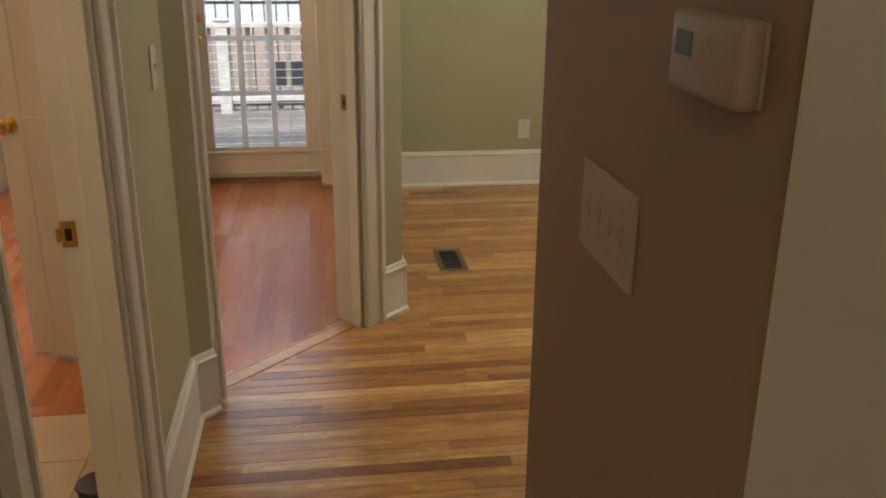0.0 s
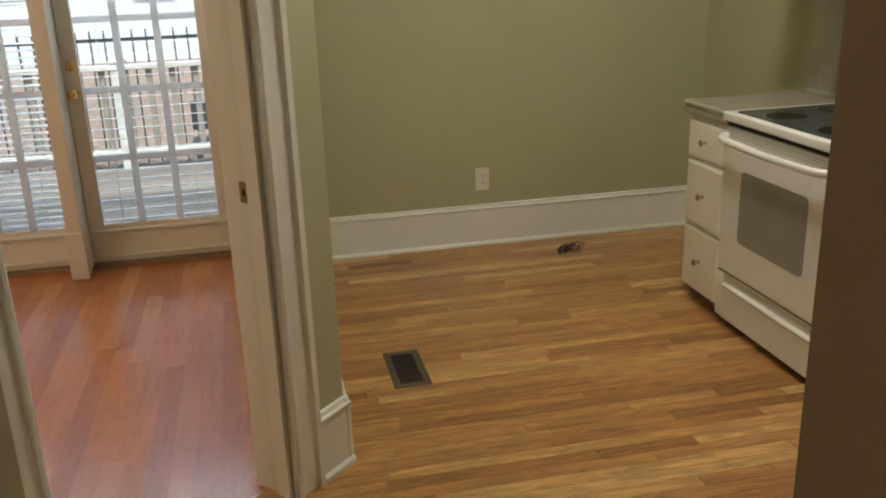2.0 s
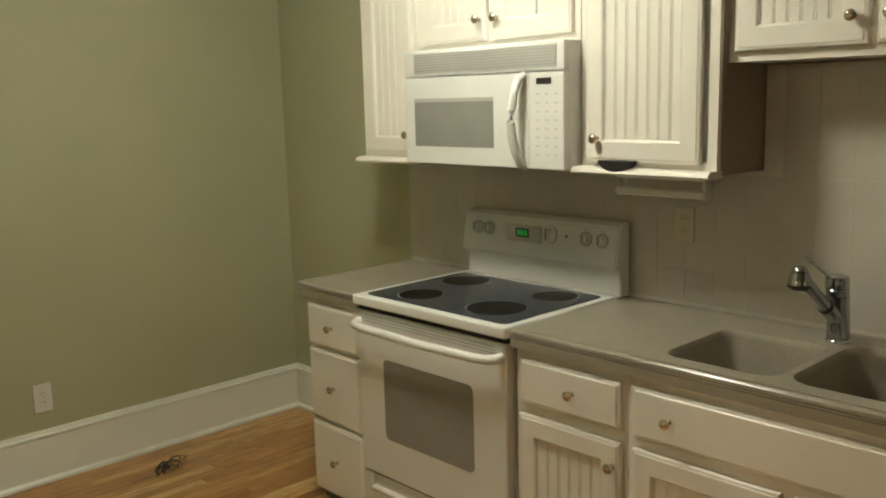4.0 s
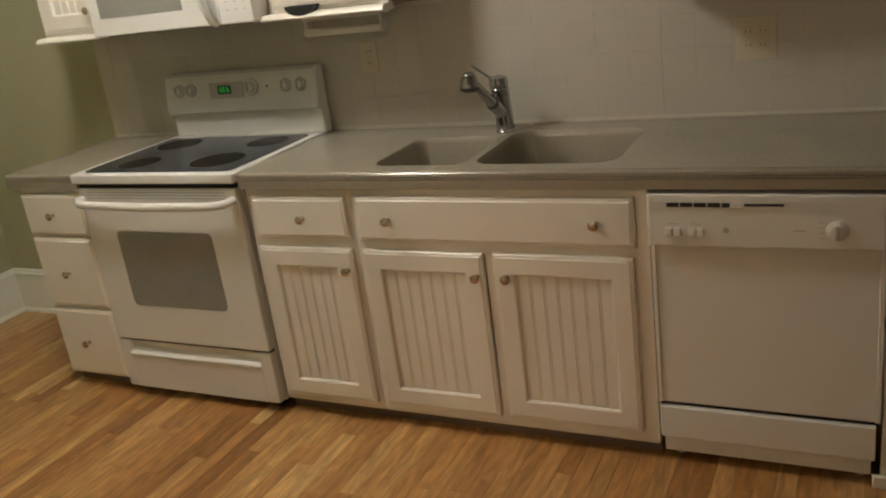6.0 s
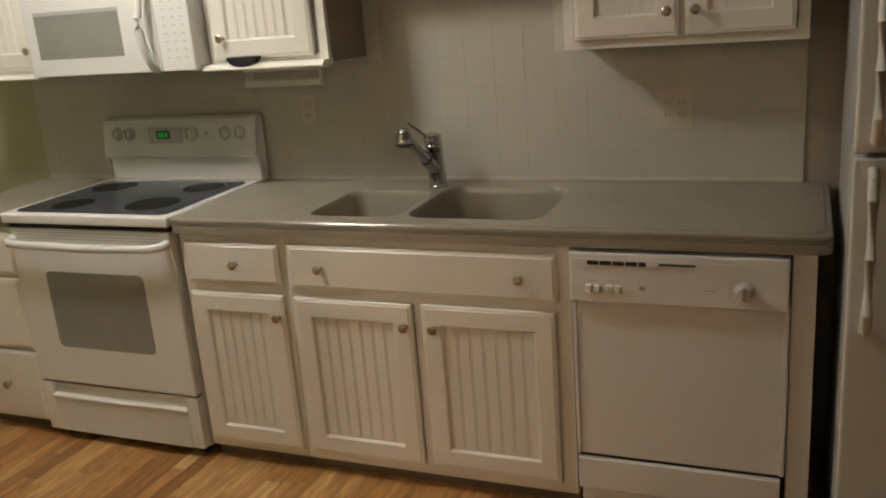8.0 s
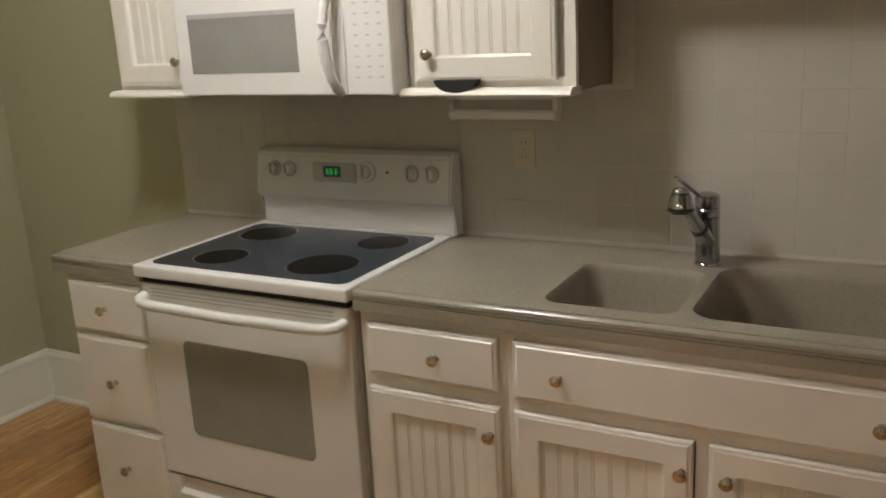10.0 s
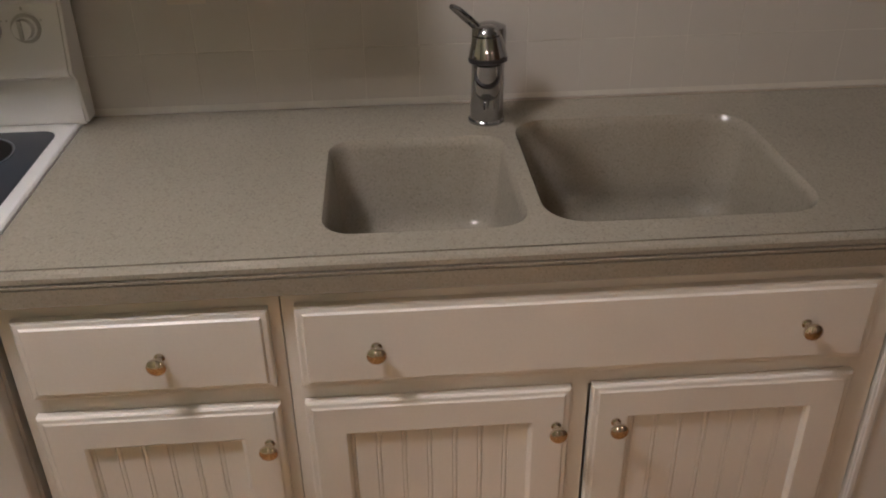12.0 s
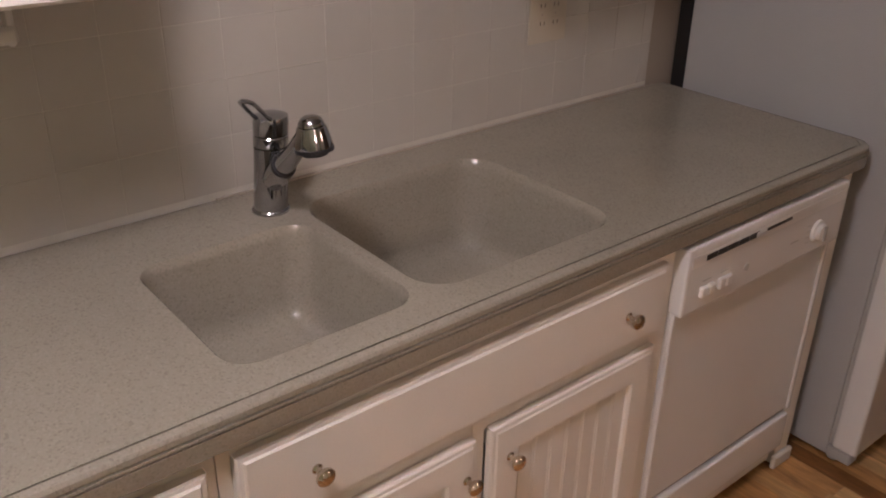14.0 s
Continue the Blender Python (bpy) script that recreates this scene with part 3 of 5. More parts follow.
part("trim_opening_head", boxes((-2.15, 0.27, 5.862, 5.88, 2.10, 2.24)), TRIM, label="broad white head casing", kind="structure")


def glazed(name, x0, x1, gx0, gx1, cols, label, handle):
    z = [0.234, 0.598, 0.962, 1.326, 1.690, 2.050]
    o = thing(name, (x0 + x1) / 2, (DY0 + DY1) / 2, 0.02, label, "glazed door", kind="structure")
    f = part("door_frame", boxes((x0, gx0, DY0, DY1, 0.02, 2.11), (gx1, x1, DY0, DY1, 0.02, 2.11), (gx0, gx1, DY0, DY1, 0.02, z[0]), (gx0, gx1, DY0, DY1, z[-1], 2.11), bevel=0.003), TRIM, o, "white painted stiles and rails")
    part("bottom_rail_moulding", boxes((x0 + 0.03, x1 - 0.03, DY0 - 0.012, DY0, 0.045, 0.062), (x0 + 0.01, x1 - 0.01, DY0 - 0.016, DY0, 0.190, 0.208), bevel=0.003), TRIM, o)
    w = (gx1 - gx0) / cols
    for i in range(1, cols):
        part("muntin", boxes((gx0 + w * i - 0.017, gx0 + w * i + 0.017, DY0 + 0.004, DY1 - 0.004, z[0], z[-1])), GLOW_VINYL, o)
    for zz in z[1:-1]:
        part("muntin", boxes((gx0, gx1, DY0 + 0.006, DY1 - 0.006, zz - 0.016, zz + 0.016)), GLOW_VINYL, o)
    for i in range(cols):
        for a, b in zip(z, z[1:]):
            p = part("pane", boxes((gx0 + w * i + 0.002, gx0 + w * (i + 1) - 0.002, DY0 + 0.018, DY0 + 0.022, a + 0.002, b - 0.002)), GLASS, o)
            p.visible_shadow = False
    if handle:
        kx = (x0 + gx0) / 2 - 0.005
        kn = part("knob", lathe(bmesh.new(), [(0.028, 0), (0.028, 0.004), (0.012, 0.008), (0.011, 0.03), (0.024, 0.036), (0.027, 0.05), (0.02, 0.062), (0.006, 0.064)], (kx, DY0, 0.955), (0, -1, 0)), BRASS, o, "brass door knob", smooth=True)
        part("deadbolt", lathe(bmesh.new(), [(0.024, 0), (0.024, 0.006), (0.018, 0.01), (0.006, 0.02), (0.005, 0.03)], (kx, DY0, 1.095), (0, -1, 0)), BRASS, o, "brass deadbolt turn", smooth=True)
    b = thing(name.replace("door", "blind"), (gx0 + gx1) / 2, DY1 + 0.02, z[0], "open white horizontal mini blind behind the panes", "blind")
    zz, step = z[0] + 0.01, 0.056 if handle else 0.036
    slat = None
    while zz < z[-1]:
        if slat is None:
            dep = 0.024 if handle else 0.030
            bm = boxes((gx0 + 0.004, gx1 - 0.004, DY1 + 0.006, DY1 + 0.006 + dep, zz, zz + 0.0012))
            bmesh.ops.rotate(bm, verts=bm.verts, cent=(gx0, DY1 + 0.006, zz), matrix=Matrix.Rotation(radians(0 if handle else 14), 3, "X"))
            slat = part("slat", bm, GLOW_VINYL, b)
            first = zz
        else:
            s = new("slat", slat.data)
            s.parent = b
            s.location = (0, 0, zz - first)
        zz += step
    part("cord", boxes((gx0 + 0.10, gx0 + 0.102, DY1 + 0.010, DY1 + 0.012, z[0], z[-1]), (gx1 - 0.102, gx1 - 0.10, DY1 + 0.010, DY1 + 0.012, z[0], z[-1])), PLASTIC, b)
    return o


glazed("glazed_door", -0.707, 0.083, -0.628, -0.012, 3, "white painted fifteen-light glazed door to the deck", True)
glazed("sidelight_door", -1.392, -0.787, -1.340, -0.818, 3, "white painted glazed sidelight with a mini blind", False)
glazed("sidelight_door_far", -1.978, -1.472, -1.93, -1.52, 3, "white painted glazed sidelight with a mini blind", False)

# the white panelled leaf that stands open in the sunny room
leaf = thing("door_2", -0.405, 3.075, 0.01, "white panelled door leaf standing open", "door", kind="structure")
ang = math.atan2(3.42 - 3.09, -1.07 + 0.405)
lm = Matrix.Translation((-0.405, 3.09, 0)) @ Matrix.Rotation(ang, 4, "Z")


def leafbox(*dims, bevel=0.0):
    bm = boxes(*dims, bevel=bevel)
    bmesh.ops.transform(bm, matrix=lm, verts=bm.verts)
    return bm


part("leaf", leafbox((0, 0.745, -0.012, 0.012, 0.015, 2.04)), TRIM, leaf)
part("stiles", leafbox((0, 0.11, -0.018, 0.018, 0.015, 2.04), (0.635, 0.745, -0.018, 0.018, 0.015, 2.04), (0.32, 0.42, -0.018, 0.018, 0.2, 1.93), (0.11, 0.635, -0.018, 0.018, 0.015, 0.23), (0.11, 0.635, -0.018, 0.018, 0.82, 0.97), (0.11, 0.635, -0.018, 0.018, 1.55, 1.66), (0.11, 0.635, -0.018, 0.018, 1.92, 2.04), bevel=0.004), TRIM, leaf)
bm = lathe(bmesh.new(), [(0.03, 0), (0.03, 0.004), (0.012, 0.01), (0.011, 0.03), (0.026, 0.036), (0.029, 0.05), (0.02, 0.062), (0.005, 0.064)], (0.685, 0.018, 0.935), (0, 1, 0))
bmesh.ops.transform(bm, matrix=lm, verts=bm.verts)
part("knob", bm, BRASS, leaf, "polished brass door knob", smooth=True)

bin_ = thing("waste_bin", -0.585, 2.31, 0.002, "small black plastic bin on the tile floor", "bin")
part("bin_body", lathe(bmesh.new(), [(0.045, 0.0), (0.055, 0.01), (0.060, 0.085), (0.055, 0.09)], (-0.585, 2.31, 0.002)), DARK, bin_, smooth=True)
part("bin_rim", lathe(bmesh.new(), [(0.062, 0.083), (0.064, 0.088), (0.060, 0.094), (0.03, 0.098)], (-0.585, 2.31, 0.002)), DARK, bin_, smooth=True)


# ---- cabinets ----
FACE, DOORX = 2.175, 2.155


def knob(parent, x, y, z, name="knob"):
    return part(name, lathe(bmesh.new(), [(0.0085, 0), (0.0085, 0.002), (0.0055, 0.005), (0.0052, 0.013), (0.012, 0.017), (0.0152, 0.022), (0.0150, 0.026), (0.011, 0.030), (0.004, 0.0315)], (x, y, z), (-1, 0, 0), n=18), NICKEL, parent, "polished nickel mushroom knob", smooth=True)


def ring(bm, y0, y1, z0, z1, xs_in):
    """Nested rectangles, each (inset, x): a moulded frame seen from -x."""
    loops = []
    for ins, x in xs_in:
        loops.append([bm.verts.new((x, y, z)) for y, z in ((y0 + ins, z0 + ins), (y1 - ins, z0 + ins), (y1 - ins, z1 - ins), (y0 + ins, z1 - ins))])
    for a, b in zip(loops, loops[1:]):
        for i in range(4):
            bm.faces.new((a[i], a[(i + 1) % 4], b[(i + 1) % 4], b[i]))
    return loops


def drawer(parent, x, y0, y1, z0, z1, knobs, name="drawer_front"):
    t = 0.019
    bm = bmesh.new()
    loops = ring(bm, y0, y1, z0, z1, [(0.0, x + t), (0.0, x + 0.007), (0.003, x + 0.004), (0.010, x + 0.0035), (0.013, x)])
    bm.faces.new(loops[0])
    bm.faces.new(loops[-1])
    d = part(name, bm, CAB, parent)
    for y in knobs:
        knob(d, x, y, (z0 + z1) / 2)
    return d


def cab_door(parent, x, y0, y1, z0, z1, knob_at, stile=0.062, mt=None):
    """A framed door with a recessed beadboard panel. knob_at: (y, z)."""
    t = 0.019
    bm = bmesh.new()
    loops = ring(bm, y0, y1, z0, z1, [(0.0, x + t), (0.0, x + 0.006), (0.003, x + 0.003), (0.009, x + 0.0025), (0.012, x), (stile, x), (stile + 0.005, x + 0.004), (stile + 0.007, x + 0.011)])
    bm.faces.new(loops[0])
    d = part("door", bm, CAB, parent)
    # beadboard: flat strips with a rounded bead and two quirks at each joint
    a0, a1, b0, b1 = y0 + stile + 0.005, y1 - stile - 0.005, z0 + stile + 0.005, z1 - stile - 0.005
    n = max(3, round((a1 - a0) / 0.041))
    w = (a1 - a0) / n
    xf = x + 0.0095
    pts = []
    for i in range(n):
        s = a0 + w * i
        pts += [(s, xf + 0.0026), (s + 0.0012, xf)]
        pts += [(s + w - 0.0085, xf), (s + w - 0.0072, xf + 0.0026), (s + w - 0.0060, xf + 0.0008), (s + w - 0.0036, xf - 0.0002), (s + w - 0.0012, xf + 0.0008)]
    pts.append((a1, xf + 0.0026))
    bm = bmesh.new()
    lo = [bm.verts.new((px, py, b0)) for py, px in pts]
    hi = [bm.verts.new((px, py, b1)) for py, px in pts]
    for i in range(len(pts) - 1):
        bm.faces.new((lo[i], lo[i + 1], hi[i + 1], hi[i]))
    part("beadboard_panel", bm, CAB, d)
    knob(d, x, *knob_at)
    return d


def base_cabinet(y0, y1, label):
    o = thing("base_cabinet", (FACE + EAST) / 2, (y0 + y1) / 2, 0, label, "kitchen cabinet")
    part("carcass", boxes((FACE + 0.02, EAST - 0.012, y0, y0 + 0.018, 0.05, 0.868), (FACE + 0.02, EAST - 0.012, y1 - 0.018, y1, 0.05, 0.868), (FACE + 0.02, EAST - 0.012, y0 + 0.018, y1 - 0.018, 0.05, 0.07)), CAB, o)
    part("toe_kick", boxes((FACE + 0.035, FACE + 0.05, y0, y1, 0, 0.055)), CABDARK, o, "recessed toe board, its shade put into the colour")
    part("bottom_trim", boxes((FACE + 0.001, FACE + 0.02, y0, y1, 0.048, 0.062), bevel=0.003), CAB, o)
    return o


def face_frame(o, y0, y1, z0, z1, rails, stiles, x=FACE):
    """The frame behind the doors: rails (z0, z1), stiles (y0, y1)."""
    dims = [(x, x + 0.02, a, b, z0, z1) for a, b in stiles]
    st = sorted(stiles)
    for a, b in rails:
        for (p0, p1), (q0, q1) in zip(st, st[1:]):
            dims.append((x + 0.0005, x + 0.02, p1, q0, a, b))
    return part("face_frame", boxes(*dims), CAB, o)


# three-drawer cabinet at the end of the run
c = base_cabinet(4.425, 4.765, "cream painted narrow three-drawer base cabinet beside the range")
face_frame(c, 4.425, 4.765, 0.062, 0.868, [(0.062, 0.075), (0.355, 0.372), (0.655, 0.680), (0.84, 0.868)], [(4.425, 4.447), (4.743, 4.765)])
for z0, z1 in ((0.675, 0.845), (0.368, 0.662), (0.062, 0.355)):
    drawer(c, DOORX, 4.432, 4.756, z0, z1, [4.597])

c = base_cabinet(3.235, 3.650, "cream painted base cabinet with one drawer and a beadboard door")
face_frame(c, 3.235, 3.650, 0.062, 0.868, [(0.062, 0.095), (0.655, 0.705), (0.835, 0.868)], [(3.235, 3.262), (3.612, 3.650)])
drawer(c, DOORX, 3.252, 3.625, 0.694, 0.838, [3.420])
cab_door(c, DOORX, 3.252, 3.630, 0.082, 0.658, (3.275, 0.585))

c = base_cabinet(2.272, 3.233, "cream painted sink base cabinet with two beadboard doors")
face_frame(c, 2.272, 3.233, 0.062, 0.868, [(0.062, 0.095), (0.655, 0.705), (0.835, 0.868)], [(2.272, 2.325), (2.755, 2.782), (3.205, 3.233)])
drawer(c, DOORX, 2.309, 3.213, 0.690, 0.840, [3.094, 2.420], "false_drawer_front")
cab_door(c, DOORX, 2.785, 3.213, 0.087, 0.658, (2.808, 0.585))
cab_door(c, DOORX, 2.318, 2.751, 0.092, 0.660, (2.708, 0.586))

# end panel beyond the dishwasher
c = thing("cabinet_end_panel", 2.5, 1.64, 0, "cream painted end panel beside the dishwasher, shoe block at its foot", "kitchen cabinet")
part("panel", boxes((2.175, EAST - 0.012, 1.610, 1.6705, 0, 0.868), bevel=0.002), CAB, c)
part("shoe", boxes((2.160, 2.175, 1.606, 1.690, 0, 0.042), bevel=0.004), CAB, c)


# ---- countertop with the bowls cast in ----
TOP = 0.922
CX = 2.150


def rounded(x0, x1, y0, y1, r, n=6):
    pts = []
    for cx, cy, a in ((x1 - r, y1 - r, 0), (x0 + r, y1 - r, 90), (x0 + r, y0 + r, 180), (x1 - r, y0 + r, 270)):
        for k in range(n + 1):
            t = radians(a + 90 * k / n)
            pts.append((cx + r * math.cos(t), cy + r * math.sin(t)))
    return pts


def countertop(y0, y1, bowls, label, round_end):
    o = thing("countertop", (CX + EAST) / 2, (y0 + y1) / 2, 0.87, label, "countertop")
    bm = bmesh.new()
    r = 0.045
    fx, ys = CX + 0.020, y0 + (0.020 if round_end else 0)
    outer = []
    if round_end:
        for k in range(7):
            t = radians(180 + 90 * k / 6)
            outer.append((fx + r + r * math.cos(t), ys + r + r * math.sin(t)))
    else:
        outer.append((fx, ys))
    outer += [(EAST - 0.013, ys), (EAST - 0.013, y1), (fx, y1)]
    edges = []

    def loop(pts, z):
        vs = [bm.verts.new((x, y, z)) for x, y in pts]
        return vs

    ov = loop(outer, TOP)
    edges += [bm.edges.new((ov[i], ov[(i + 1) % len(ov)])) for i in range(len(ov))]
    shape = []
    for b in bowls:
        v = loop(rounded(*b[:4], b[4]), TOP)
        edges += [bm.edges.new((v[i], v[(i + 1) % len(v)])) for i in range(len(v))]
        shape.append((v, b))
    bmesh.ops.triangle_fill(bm, use_beauty=True, use_dissolve=False, edges=edges)
    # rolled lip and edge bands
    prev = ov
    bands = [(0.001, TOP - 0.0035), (-0.002, TOP - 0.0036), (-0.004, TOP - 0.0002), (-0.015, TOP - 0.0018), (-0.019, TOP - 0.006), (-0.0195, TOP - 0.014), (-0.014, TOP - 0.0148), (-0.014, TOP - 0.0168), (-0.0205, TOP - 0.0176), (-0.0205, TOP - 0.0215), (-0.015, TOP - 0.0222), (-0.015, TOP - 0.0242), (-0.020, TOP - 0.025), (-0.0195, TOP - 0.0535), (0.02, TOP - 0.0535)]
    for ins, z in bands:
        vs = []
        for x, y in outer:
            nx = x + (ins if x < EAST - 0.1 else 0)
            ny = y + (ins if (round_end and y < ys + r * 0.99) else 0)
            vs.append(bm.verts.new((nx, ny, z)))
        for i in range(len(vs)):
            bm.faces.new((prev[i], prev[(i + 1) % len(vs)], vs[(i + 1) % len(vs)], vs[i]))
        prev = vs
    part("slab", bm, COUNTER, o, smooth=True)
    for v, (x0, x1, ya, yb, rr, depth) in shape:
        bm = bmesh.new()
        rings = []
        for ins, dz in ((-0.0005, 0.0), (0.0, 0.0012), (0.004, 0.006), (0.007, 0.02), (0.016, depth - 0.05), (0.024, depth - 0.022), (0.040, depth - 0.006), (0.070, depth)):
            rr2 = max(rr - ins * 0.3, 0.02)
            rings.append([bm.verts.new((x, y, TOP + 0.0004 - dz)) for x, y in rounded(x0 + ins, x1 - ins, ya + ins, yb - ins, rr2)])
        for a, b in zip(rings, rings[1:]):
            for i in range(len(a)):
                bm.faces.new((a[i], a[(i + 1) % len(a)], b[(i + 1) % len(b)], b[i]))
        bm.faces.new(rings[-1])
        s = part("sink_bowl", bm, COUNTER, o, "putty coloured sink bowl cast into the top", smooth=True)
        mx, my = (x0 + x1) / 2 - 0.06, (ya + yb) / 2
        part("drain", lathe(bmesh.new(), [(0.044, -0.002), (0.044, 0.002), (0.038, 0.003), (0.034, 0.0), (0.012, -0.0005), (0.010, 0.006), (0.002, 0.007)], (mx, my, TOP - depth + 0.001), (0, 0, 1), n=24), CHROME, s, "chrome basket drain", smooth=True)
    return o


countertop(4.418, 4.806, [], "speckled putty solid-surface countertop end section", False)
countertop(1.575, 3.655, [(2.230, 2.590, 2.848, 3.170, 0.050, 0.185), (2.234, 2.655, 2.372, 2.822, 0.070, 0.215)], "speckled putty solid-surface countertop with a two-bowl sink", True)
part("caulk_line", boxes((EAST - 0.017, EAST - 0.009, 1.66, 2.93, TOP - 0.002, TOP + 0.003), bevel=0.001), PUTTY, label="cream caulk bead behind the countertop", kind="structure")

# ---- faucet ----
FX, FY = 2.655, 2.868
f = thing("kitchen_faucet", FX, FY, TOP, "chrome single-lever pull-out faucet behind the sink divider", "faucet")


def leaning(bm):
    """The faucet's body leans a little over the bowls."""
    for q in bm.verts:
        q.co.x -= 0.14 * (q.co.z - TOP)
    return bm


part("base_ring", lathe(bmesh.new(), [(0.036, 0), (0.036, 0.004), (0.033, 0.007), (0.032, 0.010)], (FX, FY, TOP), n=28), CHROME, f, smooth=True)
body = part("body", leaning(lathe(bmesh.new(), [(0.0325, 0.008), (0.0315, 0.12), (0.0320, 0.132), (0.0320, 0.136)], (FX, FY, TOP), n=28)), CHROME, f, smooth=True)
part("collar", leaning(lathe(bmesh.new(), [(0.0305, 0.1365), (0.0325, 0.139), (0.0325, 0.157), (0.0305, 0.1595)], (FX, FY, TOP), n=28)), CHROME, f, smooth=True)
cap = part("cap", leaning(lathe(bmesh.new(), [(0.030, 0.160), (0.0325, 0.162), (0.0325, 0.186), (0.031, 0.196), (0.016, 0.202), (0.003, 0.203)], (FX, FY, TOP), n=28)), CHROME, f, smooth=True)
HEAD = Vector((2.450, 2.893, 1.140))
AX = (HEAD - Vector((FX - 0.012, FY, 0.985))).normalized()
A0 = Vector((FX - 0.012, FY, 0.985)) + AX * 0.015
L = (HEAD - A0).length
part("spout", lathe(bmesh.new(), [(0.0245, 0), (0.0235, 0.06), (0.0225, 0.065)], A0, AX, n=24), CHROME, f, smooth=True)
part("spout_seal", lathe(bmesh.new(), [(0.0225, 0.065), (0.0238, 0.070), (0.0225, 0.075)], A0, AX, n=24), RUBBER, f, "black seal ring", smooth=True)
part("neck", lathe(bmesh.new(), [(0.0195, 0.075), (0.0165, 0.15), (0.019, L + 0.002)], A0, AX, n=24), CHROME, f, smooth=True)
DOWN = Vector((-0.10, -0.03, -0.99)).normalized()
hd = part("spray_head", lathe(bmesh.new(), [(0.003, -0.032), (0.011, -0.031), (0.017, -0.027), (0.021, -0.020), (0.022, -0.016), (0.0212, -0.0148), (0.0245, -0.0135), (0.0292, 0.004), (0.0322, 0.018), (0.0317, 0.022)], HEAD + Vector((-0.008, 0, 0.0)), DOWN, n=28), CHROME, f, "chrome bell-shaped spray head", smooth=True)
part("nozzle", lathe(bmesh.new(), [(0.0328, 0.0205), (0.0328, 0.027), (0.023, 0.030), (0.022, 0.034), (0.004, 0.034)], HEAD + Vector((-0.008, 0, 0.0)), DOWN, n=24), DARK, hd, "black spray nozzle", smooth=True)
TIP = Vector((2.582, 2.938, 1.168))
R0 = Vector((FX - 0.024, FY, TOP + 0.174))
way = (TIP - R0).normalized()
side = way.cross(Vector((0, 0, 1))).normalized() * 0.0135
tl = [R0 + side + way * 0.018, R0 + side * 1.05 + way * 0.07, TIP + side * 0.9 - way * 0.006, TIP + side * 0.4, TIP - side * 0.4, TIP - side * 0.9 - way * 0.006, R0 - side * 1.05 + way * 0.07, R0 - side + way * 0.018]
part("lever_loop", tube(bmesh.new(), tl, 0.0042, n=8), CHROME, f, "open chrome lever loop", smooth=True)
f.location.x += 0.012
f.scale = (0.98, 0.98, 0.98)


# ---- dishwasher ----
D0, D1, DX = 1.672, 2.270, 2.156
d = thing("dishwasher", 2.45, 1.97, 0, "white built-in dishwasher with dial and push buttons", "dishwasher")
part("tub", boxes((2.205, EAST - 0.02, D0 + 0.006, D1 - 0.006, 0.06, 0.862)), GAP, d, "tub block coloured near-black for the shade in the cabinet gap")
part("door", boxes((DX + 0.012, 2.204, D0 + 0.001, D1 - 0.002, 0.205, 0.712), bevel=0.004, segments=2), ENAMEL, d)
part("door_edge_trim", boxes((DX + 0.006, DX + 0.020, D0 + 0.003, D0 + 0.016, 0.205, 0.708), bevel=0.002), ENAMEL, d)
part("door_edge_trim", boxes((DX + 0.006, DX + 0.020, D1 - 0.016, D1 - 0.004, 0.205, 0.708), bevel=0.002), ENAMEL, d)
cp = part("control_panel", boxes((DX - 0.012, 2.204, D0 + 0.004, D1 - 0.002, 0.706, 0.856), bevel=0.007, segments=2), ENAMEL, d)
part("handle_recess", boxes((DX - 0.0135, DX - 0.010, D0 + 0.016, D1 - 0.014, 0.814, 0.838)), PLASTIC, cp)
for i in range(5):
    part("vent_slot", boxes((DX - 0.0152, DX - 0.0125, 2.213 - 0.036 * i - 0.032, 2.213 - 0.036 * i, 0.822, 0.834)), DARK, cp, "dark vent slot")
part("vent_slot", boxes((DX - 0.0152, DX - 0.0125, 1.915, 2.018, 0.826, 0.832)), DARK, cp, "dark vent slot")
part("latch", boxes((DX - 0.019, DX - 0.013, 2.012, 2.048, 0.820, 0.835), bevel=0.003), PLASTIC, cp)
for y in (2.210, 2.186, 2.150, 2.127):
    part("button", boxes((DX - 0.021, DX - 0.011, y - 0.010, y + 0.010, 0.739, 0.764), bevel=0.003), PLASTIC, cp)
part("round_badge", lathe(bmesh.new(), [(0.0085, 0), (0.008, 0.002), (0.002, 0.0025)], (DX - 0.012, 2.060, 0.757), (-1, 0, 0)), GREYPL, cp, "small grey round maker's badge")
for y0_, y1_, z0_, z1_ in ((1.864, 1.894, 0.758, 0.761), (1.820, 1.834, 0.782, 0.7835), (1.819, 1.833, 0.768, 0.7695), (1.818, 1.832, 0.754, 0.7555), (1.817, 1.831, 0.740, 0.7415), (2.183, 2.213, 0.773, 0.775), (2.123, 2.153, 0.773, 0.775)):
    part("print_bar", boxes((DX - 0.0125, DX - 0.0118, y0_, y1_, z0_, z1_)), GREYPL, cp, "unreadable small grey print")
dl = part("dial", lathe(bmesh.new(), [(0.027, 0), (0.026, 0.006), (0.020, 0.009), (0.018, 0.018), (0.004, 0.019)], (DX - 0.012, 1.789, 0.761), (-1, 0, 0), n=26), PLASTIC, cp, smooth=True)
part("dial_grip", boxes((DX - 0.036, DX - 0.030, 1.784, 1.794, 0.742, 0.780), bevel=0.002), GREYPL, dl)
part("door_gap", boxes((DX + 0.020, 2.204, D0 + 0.01, D1 - 0.006, 0.192, 0.205)), GAP, d)
